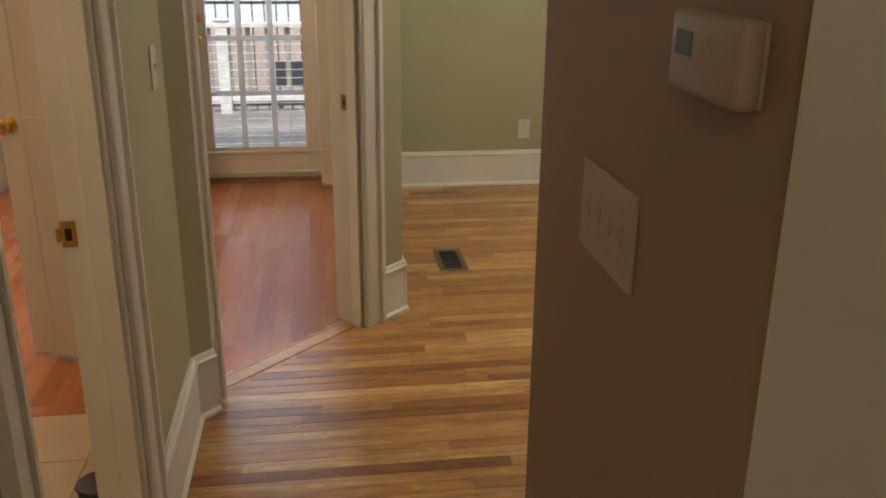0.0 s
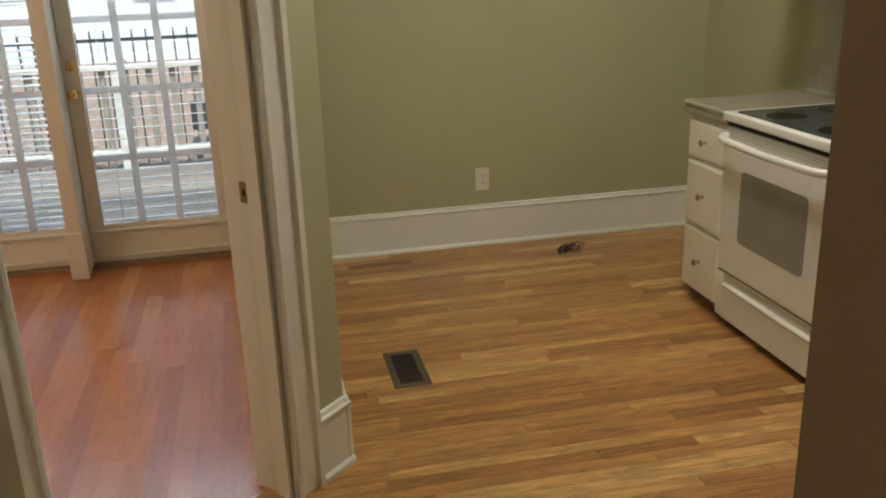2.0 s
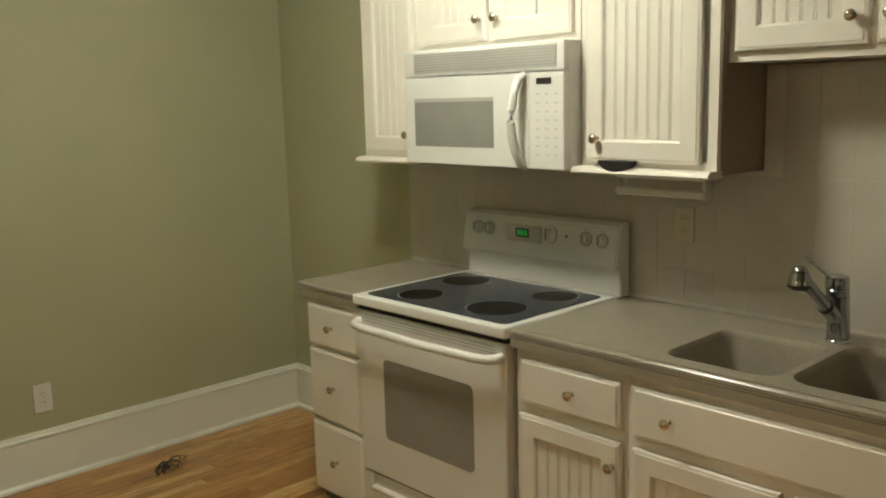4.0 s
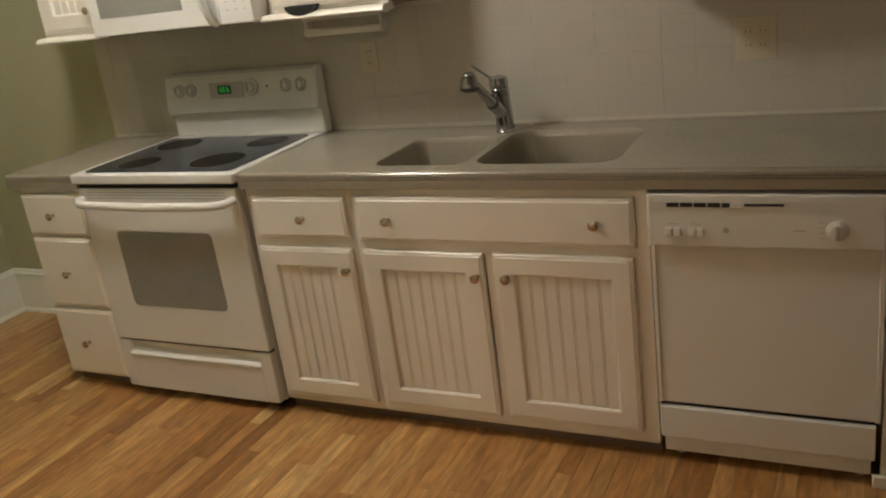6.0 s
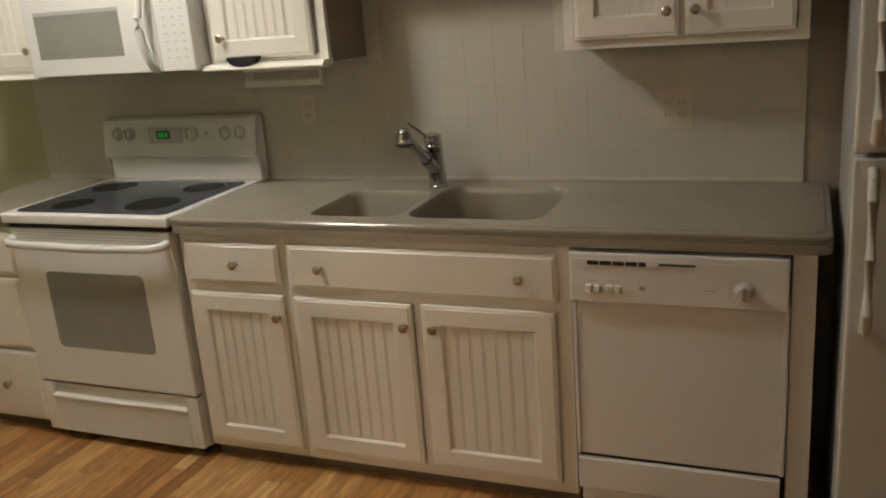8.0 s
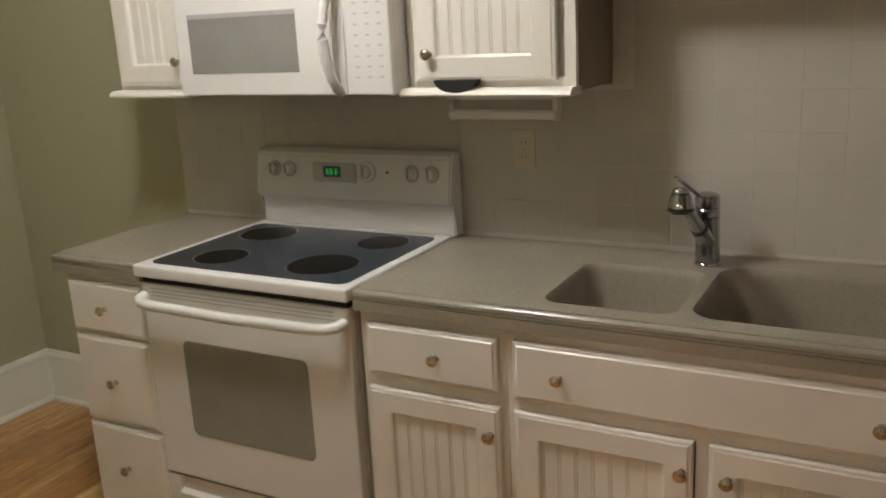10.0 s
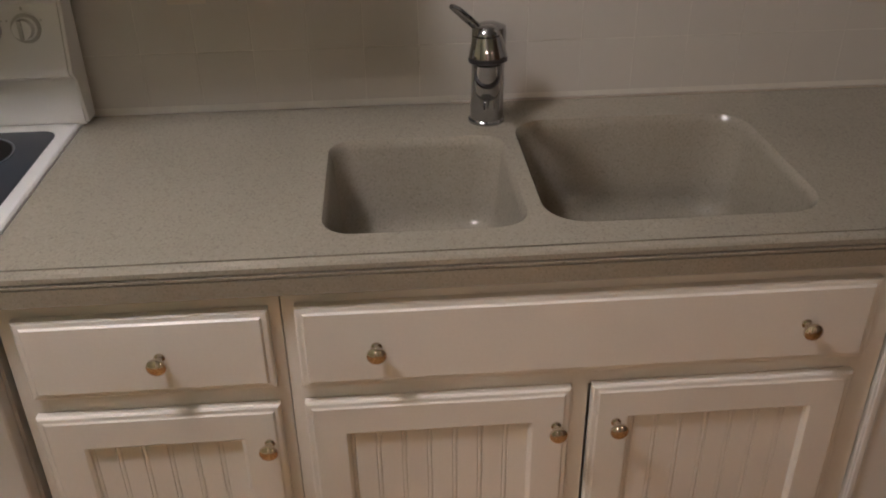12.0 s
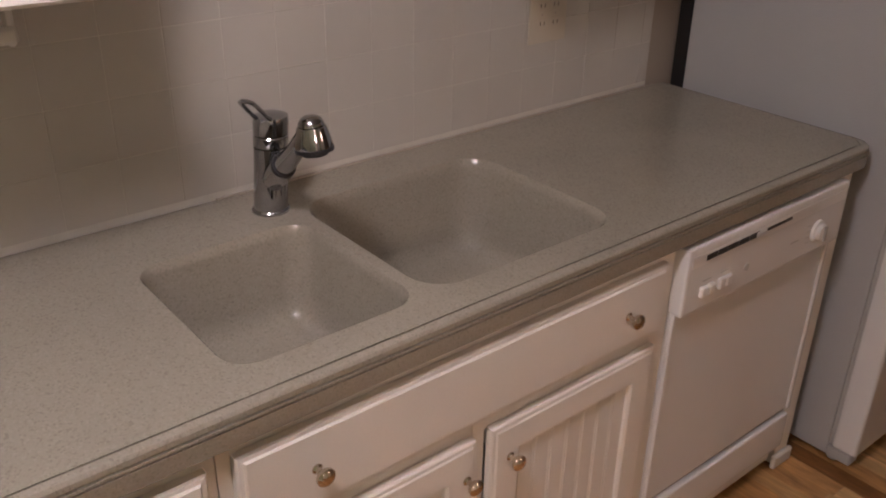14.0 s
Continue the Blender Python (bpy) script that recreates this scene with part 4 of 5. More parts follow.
part("lower_panel", boxes((DX + 0.002, 2.204, D0 + 0.012, D1 - 0.006, 0.088, 0.193), bevel=0.005, segments=2), ENAMEL, d)
part("toe_panel", boxes((DX + 0.024, 2.204, D0 + 0.022, D1 - 0.012, 0.030, 0.086), bevel=0.002), ENAMEL, d)
for y in (D0 + 0.05, D1 - 0.05):
    part("foot", lathe(bmesh.new(), [(0.015, 0), (0.015, 0.01), (0.006, 0.012), (0.006, 0.06)], (2.23, y, 0), n=12), GREYPL, d)
part("mount_bracket", boxes((2.17, 2.25, 1.94, 2.02, 0.8625, 0.8655)), BRONZE, d)


# ---- range ----
R1, R2 = 3.660, 4.415
r = thing("range", 2.48, (R1 + R2) / 2, 0, "white freestanding range with a dark glass cooktop", "stove")
part("side_panel", boxes((2.18, 2.74, R1 + 0.004, R1 + 0.03, 0.035, 0.888)), ENAMEL, r)
part("side_panel", boxes((2.18, 2.74, R2 - 0.03, R2 - 0.004, 0.035, 0.888)), ENAMEL, r)
part("oven_box", boxes((2.20, 2.74, R1 + 0.03, R2 - 0.03, 0.05, 0.88)), ENAMEL, r)
part("cooktop_rim", boxes((2.125, 2.74, R1 - 0.004, R2 + 0.002, 0.893, 0.930), bevel=0.009, segments=3), ENAMEL, r, "raised white cooktop rim")
gt = bmesh.new()
pts = rounded(2.158, 2.672, R1 + 0.024, R2 - 0.034, 0.03, 5)
lo = [gt.verts.new((x, y, 0.929)) for x, y in pts]
hi = [gt.verts.new((x, y, 0.9325)) for x, y in pts]
gt.faces.new(hi)
for i in range(len(lo)):
    gt.faces.new((lo[i], lo[(i + 1) % len(lo)], hi[(i + 1) % len(lo)], hi[i]))
glass = part("glass_top", gt, GLASSTOP, r, "slate blue speckled ceramic glass")
for (bx, by, br) in ((2.556, 4.250, 0.090), (2.566, 3.818, 0.079), (2.278, 4.205, 0.079), (2.302, 3.852, 0.101)):
    bn = part("burner", lathe(bmesh.new(), [(br, 0), (br, 0.0006), (0.002, 0.0006)], (bx, by, 0.9325), n=36), BURNER, glass, "black round burner zone")
    bm = bmesh.new()
    inner, outer2 = [], []
    for j in range(36):
        c_, s_ = math.cos(j * math.tau / 36), math.sin(j * math.tau / 36)
        inner.append(bm.verts.new((bx + (br + 0.002) * c_, by + (br + 0.002) * s_, 0.9332)))
        outer2.append(bm.verts.new((bx + (br + 0.006) * c_, by + (br + 0.006) * s_, 0.9332)))
    for j in range(36):
        bm.faces.new((inner[j], inner[(j + 1) % 36], outer2[(j + 1) % 36], outer2[j]))
    part("printed_ring", bm, RINGM, glass)
part("front_gap", boxes((2.15, 2.18, R1 + 0.01, R2 - 0.01, 0.872, 0.893)), GAP, r)
dr = part("oven_door", boxes((2.140, 2.178, R1 + 0.006, R2 - 0.006, 0.252, 0.872), bevel=0.007, segments=2), ENAMEL, r)
part("door_vents", boxes(*[(2.1385, 2.141, R1 + 0.05, R2 - 0.05, 0.857 - 0.011 * i, 0.8605 - 0.011 * i) for i in range(3)]), GREYPL, dr, "thin grey vent lines")
wp = bmesh.new()
pts = rounded(R1 + 0.152, R2 - 0.150, 0.405, 0.708, 0.022, 4)
lo = [wp.verts.new((2.1405, y, z)) for y, z in pts]
hi = [wp.verts.new((2.1385, y, z)) for y, z in pts]
wp.faces.new(hi)
for i in range(len(lo)):
    wp.faces.new((lo[i], lo[(i + 1) % len(lo)], hi[(i + 1) % len(lo)], hi[i]))
part("oven_window", wp, OVENGLASS, dr, "grey dotted oven window")
hp = [(2.140, R2 - 0.020, 0.832), (2.112, R2 - 0.024, 0.829), (2.098, R2 - 0.045, 0.826), (2.094, R2 - 0.09, 0.823), (2.092, (R1 + R2) / 2, 0.818), (2.094, R1 + 0.09, 0.823), (2.098, R1 + 0.045, 0.826), (2.112, R1 + 0.024, 0.829), (2.140, R1 + 0.020, 0.832)]
part("handle", tube(bmesh.new(), hp, 0.0155, n=12), ENAMEL, dr, "curved white oven handle", smooth=True)
part("door_seam", boxes((2.150, 2.178, R1 + 0.01, R2 - 0.01, 0.244, 0.252)), GAP, r)
# storage drawer: a scooped pull along the top between two plain ends, with a proud rounded lip under it
scoop = [(2.140, 0.040), (2.140, 0.176), (2.135, 0.184), (2.1345, 0.190), (2.139, 0.194), (2.152, 0.199), (2.160, 0.212), (2.161, 0.232), (2.150, 0.242), (2.178, 0.244), (2.178, 0.040)]
sd = prism(bmesh.new(), scoop, (0, R1 + 0.058, 0), (0, R2 - R1 - 0.116, 0))
dw = part("storage_drawer", sd, ENAMEL, r)
for ya_, yb_ in ((R1 + 0.006, R1 + 0.058), (R2 - 0.058, R2 - 0.006)):
    part("drawer_end", boxes((2.140, 2.178, ya_, yb_, 0.040, 0.244), bevel=0.005, segments=2), ENAMEL, dw)
# Added block: the shade under the range as a near-black solid.
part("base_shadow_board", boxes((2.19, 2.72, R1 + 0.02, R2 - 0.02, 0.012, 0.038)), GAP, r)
for y in (R1 + 0.05, R2 - 0.05):
    part("foot", lathe(bmesh.new(), [(0.018, 0), (0.018, 0.008), (0.008, 0.01), (0.008, 0.04)], (2.20, y, 0), n=12), DARK, r)
    part("foot", lathe(bmesh.new(), [(0.018, 0), (0.018, 0.008), (0.008, 0.01), (0.008, 0.04)], (2.70, y, 0), n=12), DARK, r)
# backguard: flat riser, then a control panel that leans forward over it
bg = prism(bmesh.new(), [(0, 0.925), (0, 1.190), (-0.045, 1.187), (-0.062, 1.172), (-0.085, 1.040), (-0.080, 1.030), (-0.055, 1.025), (-0.052, 0.928)], (2.760, R1 - 0.022, 0), (0, 0.750, 0))
bmesh.ops.bevel(bg, geom=[e for e in bg.edges], offset=0.006, segments=2, affect="EDGES")
guard = part("backguard", bg, ENAMEL, r, "white control backguard", smooth=True)
for y in (4.305, 4.243, 3.773, 3.703):
    k_ = part("control_knob", lathe(bmesh.new(), [(0.021, 0), (0.021, 0.004), (0.018, 0.006), (0.017, 0.022), (0.004, 0.024)], (2.6860, y, 1.125), (-1, 0, 0.13), n=22), ENAMEL, guard, "white burner knob", smooth=True)
    part("skirt", lathe(bmesh.new(), [(0.027, -0.0005), (0.0265, 0.0015), (0.020, 0.0016)], (2.6860, y, 1.125), (-1, 0, 0.13), n=22), GREYPL, guard, "grey ring behind the knob")
    part("pointer", boxes((2.6570, 2.6625, y - 0.003, y + 0.003, 1.112, 1.146)), GREYPL, k_)
    for ya_, yb_, za_, zb_ in ((-0.0015, 0.0015, 1.158, 1.164), (-0.031, -0.029, 1.138, 1.141), (0.029, 0.031, 1.138, 1.141)):
        part("dial_mark", boxes((2.6835, 2.6860, y + ya_, y + yb_, za_, zb_)), GREYPL, guard, "small grey dial mark")
k_ = part("oven_knob", lathe(bmesh.new(), [(0.031, 0), (0.031, 0.004), (0.021, 0.006), (0.020, 0.024), (0.004, 0.026)], (2.6860, 3.937, 1.125), (-1, 0, 0.13), n=24), ENAMEL, guard, "white oven selector knob", smooth=True)
part("skirt", lathe(bmesh.new(), [(0.034, -0.0005), (0.0335, 0.0015), (0.030, 0.0016)], (2.6860, 3.937, 1.125), (-1, 0, 0.13), n=24), GREYPL, guard, "grey ring behind the knob")
part("pointer", boxes((2.6550, 2.6605, 3.934, 3.940, 1.110, 1.150)), GREYPL, k_)
dp = part("display_panel", boxes((2.6810, 2.6890, 3.977, 4.147, 1.085, 1.150), bevel=0.003), KEYPRINT, guard, "pale clock panel")
part("display_window", boxes((2.6803, 2.6822, 4.035, 4.103, 1.104, 1.139), bevel=0.0005), SCREEN, dp, "dark clock window")
seg = []
for i, y in enumerate((4.089, 4.074, 4.055)):
    seg += [(2.6790, 2.6815, y - 0.0012, y + 0.0012, 1.112, 1.131), (2.6790, 2.6815, y - 0.008, y, 1.120, 1.1225), (2.6790, 2.6815, y - 0.008, y, 1.1285, 1.131), (2.6790, 2.6815, y - 0.008, y - 0.0055, 1.112, 1.121)]
part("digits", boxes(*seg), LED, dp, "glowing green clock digits")
part("indicator", boxes((2.6845, 2.6865, 3.857, 3.865, 1.122, 1.129)), DARK, guard)


# ---- microwave ----
M1, M2, MX = 3.652, 4.412, 2.412
m = thing("microwave", 2.62, (M1 + M2) / 2, 1.3910, "white over-the-range microwave with a grey window", "microwave")
part("body", boxes((MX + 0.03, EAST - 0.01, M1 + 0.003, M2 - 0.003, 1.3930, 1.8040), bevel=0.003), ENAMEL, m)
g = part("vent_grille", boxes((MX + 0.002, MX + 0.03, M1, M2, 1.7100, 1.8040), bevel=0.006, segments=2), ENAMEL, m)
gr = part("louvre_panel", boxes((MX - 0.0005, MX + 0.003, M1 + 0.031, M2 - 0.058, 1.7220, 1.7900)), GREYPL, g, "grey louvre field")
for i in range(7):
    part("louvre", boxes((MX - 0.003, MX + 0.001, M1 + 0.033, M2 - 0.060, 1.7245 + 0.0096 * i, 1.7280 + 0.0096 * i)), KEYPRINT, g)
md = part("door", boxes((MX, MX + 0.03, M1 + 0.147, M2, 1.3930, 1.7060), bevel=0.006, segments=2), ENAMEL, m)
part("window", boxes((MX - 0.0015, MX + 0.001, M1 + 0.305, M2 - 0.055, 1.4580, 1.6260), bevel=0.0005), OVENGLASS, md, "grey dotted window")
part("window_shadow_line", boxes((MX - 0.002, MX + 0.001, M1 + 0.305, M2 - 0.055, 1.6180, 1.6310)), GREYPL, md)
part("panel", boxes((MX, MX + 0.03, M1, M1 + 0.145, 1.3930, 1.7060), bevel=0.006, segments=2), ENAMEL, m)
part("handle", tube(bmesh.new(), [(MX + 0.004, M1 + 0.168, 1.6980), (MX - 0.022, M1 + 0.169, 1.6860), (MX - 0.042, M1 + 0.173, 1.6410), (MX - 0.052, M1 + 0.177, 1.5860), (MX - 0.054, M1 + 0.178, 1.5460), (MX - 0.050, M1 + 0.176, 1.4960), (MX - 0.036, M1 + 0.171, 1.4410), (MX - 0.018, M1 + 0.168, 1.4110), (MX + 0.004, M1 + 0.168, 1.4000)], 0.0145, n=12), ENAMEL, m, "curved white door handle", smooth=True)
part("clock_display", boxes((MX - 0.0015, MX + 0.001, M1 + 0.050, M1 + 0.112, 1.6680, 1.6880)), DARK, m, "black clock display")
for i in range(3):
    for j in range(8):
        y_, z_ = M1 + 0.024 + 0.038 * i, 1.4380 + 0.028 * j
        part("key_mark", boxes((MX - 0.0006, MX + 0.001, y_, y_ + 0.014, z_, z_ + 0.005)), KEYPRINT, m)
part("underside", boxes((MX + 0.04, EAST - 0.03, M1 + 0.03, M2 - 0.03, 1.3860, 1.3935)), GREYPL, m)


# ---- wall cabinets ----
def wall_cabinet(y0, y1, z0, z1, front, doors, label, lip=True, side=False):
    """doors: (y0, y1, knob y) each."""
    o = thing("wall_cabinet", (front + EAST) / 2, (y0 + y1) / 2, z0, label, "kitchen cabinet")
    part("carcass", boxes((front + 0.02, EAST - 0.004, y0, y1, z0 + 0.004, z1)), CAB, o)
    part("face_frame", boxes((front, front + 0.02, y0, y0 + 0.03, z0 + 0.004, z1), (front, front + 0.02, y1 - 0.03, y1, z0 + 0.004, z1), (front + 0.0005, front + 0.02, y0 + 0.03, y1 - 0.03, z0 + 0.004, z0 + 0.04), (front + 0.0005, front + 0.02, y0 + 0.03, y1 - 0.03, z1 - 0.05, z1), *([(front + 0.001, front + 0.02, (y0 + y1) / 2 - 0.02, (y0 + y1) / 2 + 0.02, z0 + 0.04, z1 - 0.05)] if len(doors) > 1 else [])), CAB, o)
    for a, b, ky in doors:
        cab_door(o, front - 0.0195, a, b, z0 + 0.032, z1 - 0.035, (ky, z0 + 0.105))
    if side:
        part("side_panel", boxes((front + 0.0205, EAST - 0.004, y0 - 0.004, y0 - 0.0002, z0 + 0.002, z1)), SIDE_SHADE, o, "thin brown sheet holding the side's shade")
    if lip:
        prism_pts = [(0, 0), (0, 0.022), (-0.070, 0.022), (-0.082, 0.014), (-0.086, 0.006), (-0.078, 0.0)]
        part("light_rail", prism(bmesh.new(), prism_pts, (front + 0.03, y0 - 0.004, z0 - 0.006), (0, y1 - y0 + 0.008, 0)), CAB, o)
    return o


ZT = 2.27
wall_cabinet(4.430, 4.770, 1.388, ZT, 2.502, [(4.448, 4.745, 4.478)], "cream painted narrow wall cabinet beside the microwave")
wall_cabinet(3.655, 4.428, 1.795, ZT, 2.502, [(4.055, 4.385, 4.085), (3.678, 4.030, 4.000)], "cream painted cabinet with two doors over the microwave", lip=False)
wall_cabinet(3.168, 3.650, 1.388, ZT, 2.502, [(3.215, 3.622, 3.575)], "cream painted wall cabinet with a tall beadboard door, one side shaded brown", side=True)
wall_cabinet(2.362, 3.164, 1.706, ZT, 2.548, [(2.778, 3.140, 2.815), (2.395, 2.756, 2.722)], "cream painted two-door wall cabinet over the sink", lip=False)
wall_cabinet(1.650, 2.358, 1.384, ZT, 2.548, [(2.008, 2.322, 2.040), (1.685, 1.990, 1.958)], "cream painted tall two-door wall cabinet", lip=False)
CROWN = thing("crown_moulding", 2.6, 3.2, ZT, "cream painted crown moulding along the wall cabinets", "crown moulding")
part("front_run", prism(bmesh.new(), [(0, 0), (-0.012, 0.0), (-0.018, 0.02), (-0.045, 0.055), (-0.062, 0.062), (-0.064, 0.08), (0, 0.08)], (2.515, 3.165, ZT - 0.012), (0, 1.655, 0)), CAB, CROWN)
part("return_run", prism(bmesh.new(), [(0, 0), (-0.012, 0.0), (-0.018, 0.02), (-0.045, 0.055), (-0.062, 0.062), (-0.064, 0.08), (0, 0.08)], (2.515, 4.769, ZT - 0.011), (EAST - 2.52, 0, 0), out=(0, -1, 0)), CAB, CROWN)
part("sink_run", prism(bmesh.new(), [(0, 0), (-0.012, 0.0), (-0.018, 0.02), (-0.045, 0.055), (-0.062, 0.062), (-0.064, 0.08), (0, 0.08)], (2.560, 1.65, ZT - 0.012), (0, 1.513, 0)), CAB, CROWN)

# black half-round clip on the bottom rail
cl = bmesh.new()
v0, v1 = [], []
for j in range(13):
    a = math.pi * j / 12
    v0.append(cl.verts.new((2.448, 3.485 + 0.062 * math.cos(a), 1.427 - 0.034 * math.sin(a))))
    v1.append(cl.verts.new((2.480, 3.485 + 0.062 * math.cos(a), 1.427 - 0.034 * math.sin(a))))
cl.faces.new(v0)
cl.faces.new(v1)
for j in range(13):
    cl.faces.new((v0[j], v0[(j + 1) % 13], v1[(j + 1) % 13], v1[j]))
part("cabinet_clip", cl, DARK, label="black half-round clip under the cabinet door", category="clip")

# paper towel holder under the cabinet
ph = thing("paper_towel_holder", 2.66, 3.47, 1.386, "pale plastic paper towel holder under the cabinet", "paper towel holder")
part("mount_bar", boxes((2.60, 2.68, 3.263, 3.592, 1.360, 1.3855), bevel=0.004), PLASTIC, ph)
for y in (3.263, 3.576):
    part("arm", boxes((2.610, 2.650, y, y + 0.014, 1.300, 1.362), bevel=0.004), PLASTIC, ph)
part("front_rail", boxes((2.600, 2.622, 3.263, 3.590, 1.305, 1.330), bevel=0.005), PLASTIC, ph)


# ---- fridge ----
fr = thing("refrigerator", 2.48, 1.13, 0, "white top-freezer refrigerator with textured sides greyed for shade", "refrigerator")
F0, F1 = 0.790, 1.548
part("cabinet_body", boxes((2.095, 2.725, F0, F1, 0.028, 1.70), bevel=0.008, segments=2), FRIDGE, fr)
# Added solid: the shade between the refrigerator and the wall.
part("rear_gap_strip", boxes((2.725, 2.772, F0 + 0.01, F1 - 0.01, 0.03, 1.68)), GAP, fr)
for z0, z1, nm in ((0.060, 1.150, "lower_door"), (1.162, 1.70, "freezer_door")):
    dd = part(nm, boxes((2.017, 2.086, F0, F1, z0, z1), bevel=0.010, segments=3), ENAMEL, fr)
    hz0, hz1 = (0.72, 1.12) if nm == "lower_door" else (1.19, 1.52)
    part("handle", tube(bmesh.new(), [(2.019, F1 - 0.045, hz0), (1.985, F1 - 0.045, hz0 + 0.015), (1.973, F1 - 0.045, hz0 + 0.06), (1.971, F1 - 0.045, (hz0 + hz1) / 2), (1.973, F1 - 0.045, hz1 - 0.06), (1.985, F1 - 0.045, hz1 - 0.015), (2.019, F1 - 0.045, hz1)], 0.013, n=12), ENAMEL, dd, "white vertical handle", smooth=True)
part("gasket", boxes((2.086, 2.096, F0 + 0.008, F1 - 0.008, 0.065, 1.69)), GREYPL, fr)
part("hinge_cover", boxes((2.03, 2.10, F1 - 0.05, F1 - 0.005, 0.022, 0.058), bevel=0.004), GREYPL, fr)
part("kick_grille", boxes((2.07, 2.095, F0 + 0.01, F1 - 0.01, 0.012, 0.055), bevel=0.003), GREYPL, fr)
for y in (F0 + 0.08, F1 - 0.08):
    part("foot", lathe(bmesh.new(), [(0.02, 0), (0.02, 0.03)], (2.16, y, 0), n=12), DARK, fr)
    part("foot", lathe(bmesh.new(), [(0.02, 0), (0.02, 0.03)], (2.70, y, 0), n=12), DARK, fr)


# ---- floor things ----
v = thing("floor_register", 0.735, 4.310, 0, "dark metal floor register with open louvres set in the boards", "floor vent")
part("frame", boxes((0.662, 0.690, 4.145, 4.475, 0.0, 0.005), (0.782, 0.810, 4.145, 4.475, 0.0, 0.005), (0.690, 0.782, 4.145, 4.175, 0.0, 0.005), (0.690, 0.782, 4.445, 4.475, 0.0, 0.005), bevel=0.0015), VENTM, v)
part("duct", boxes((0.688, 0.784, 4.172, 4.448, -0.0105, 0.0012)), GAP, v)
for i in range(6):
    part("louvre", boxes((0.6905, 0.7815, 4.182 + 0.021 * i, 4.186 + 0.021 * i, 0.0012, 0.004)), VENTM, v)
w = thing("coiled_wires", 1.88, 5.47, 0, "small tangle of black and pale wires on the floor", "cable")
rng = random.Random(5)
for nm, mt_, cx_, cy_, rr_ in (("wire", RUBBER, 1.835, 5.475, 0.040), ("wire", RUBBER, 1.875, 5.48, 0.048), ("wire", RUBBER, 1.82, 5.48, 0.025), ("cord", BRONZE, 1.90, 5.47, 0.045)):
    pts = []
    ph_ = rng.random() * 6
    for j in range(26):
        a = ph_ + j * 0.42
        pts.append((cx_ + rr_ * (1 + 0.3 * math.sin(2.3 * a + ph_)) * math.cos(a), cy_ + 0.7 * rr_ * math.sin(a * 1.1), 0.004 + 0.045 * abs(math.sin(a * 0.9 + ph_))))
    part(nm, tube(bmesh.new(), pts, 0.0028, n=6), mt_, w, smooth=True)

# ceiling mount added over the kitchen lamp, out of view
cl_ = thing("ceiling_light", LAMP[0], LAMP[1], 2.60, "round ceiling mount added over the unseen kitchen lamp", "ceiling light")
part("mount", lathe(bmesh.new(), [(0.11, 0), (0.11, 0.02), (0.03, 0.021)], (LAMP[0], LAMP[1], H - 0.022), n=28), NICKEL, cl_)


# ---- outdoors ----
part("ground", boxes((-300, 300, 10.2, 600, -0.95, -0.75)), LEAVES, label="ground strewn with brown leaves", kind="structure")
part("ground_near", boxes((-300, 300, -300, 10.2, -1.1, -0.9)), LEAVES, label="bare ground below the deck", kind="structure")
dk = thing("deck_floor", -1.0, 6.9, -0.03, "weathered grey deck boards outside the door", "deck", kind="structure")
first = None
for i in range(20):
    y = 6.16 + i * 0.142
    if first is None:
        first = part("deck_board", boxes((-4.2, 2.2, y, y + 0.136, -0.06, -0.03), bevel=0.003), DECK, dk)
    else:
        s = new("deck_board", first.data)
        s.parent = dk
        s.location = (0, i * 0.142, 0)
rail = thing("deck_railing", -1.0, 8.8, -0.03, "weathered timber deck railing with square balusters", "railing")
for x in (-2.9, -0.81, 1.5):
    p = part("post", boxes((x - 0.055, x + 0.055, 8.76, 8.87, -0.9, 0.84), bevel=0.006), DECKPOST, rail)
    part("post_cap", boxes((x - 0.07, x + 0.07, 8.745, 8.885, 0.84, 0.865), bevel=0.006), DECKPOST, p)
part("top_rail", boxes((-4.2, 2.2, 8.75, 8.88, 0.79, 0.83), bevel=0.005), DECKPOST, rail)
part("bottom_rail", boxes((-4.2, 2.2, 8.79, 8.84, 0.08, 0.13), bevel=0.005), DECKPOST, rail)
b0 = None
x = -3.9
while x < 2.1:
    if b0 is None:
        b0, bx0 = part("baluster", boxes((x - 0.024, x + 0.024, 8.80, 8.84, 0.13, 0.79)), BALUSTER_SHADE, rail), x
    else:
        s = new("baluster", b0.data)
        s.parent = rail
        s.location = (x - bx0, 0, 0)
    x += 0.185
fe = thing("iron_fence", -1.0, 12.5, -0.75, "black iron fence with slim pickets", "fence")
part("fence_rail", boxes((-8, 7, 12.49, 12.51, 0.75, 0.79), (-8, 7, 12.49, 12.51, -0.62, -0.58)), IRON, fe)
for i in range(90):
    x = -7.5 + i * 0.16
    if i == 0:
        pk = part("picket", boxes((x, x + 0.018, 12.49, 12.508, -0.75, 0.88)), IRON, fe)
    else:
        s = new("picket", pk.data)
        s.parent = fe
        s.location = (i * 0.16, 0, 0)
gb = thing("garden_bench", 0.1, 11.2, -0.75, "dark garden bench on the leaves", "bench")
part("seat", boxes((-0.45, 0.75, 11.1, 11.5, -0.33, -0.28)), IRON, gb)
part("back", boxes((-0.45, 0.75, 11.48, 11.53, -0.20, 0.12)), IRON, gb)
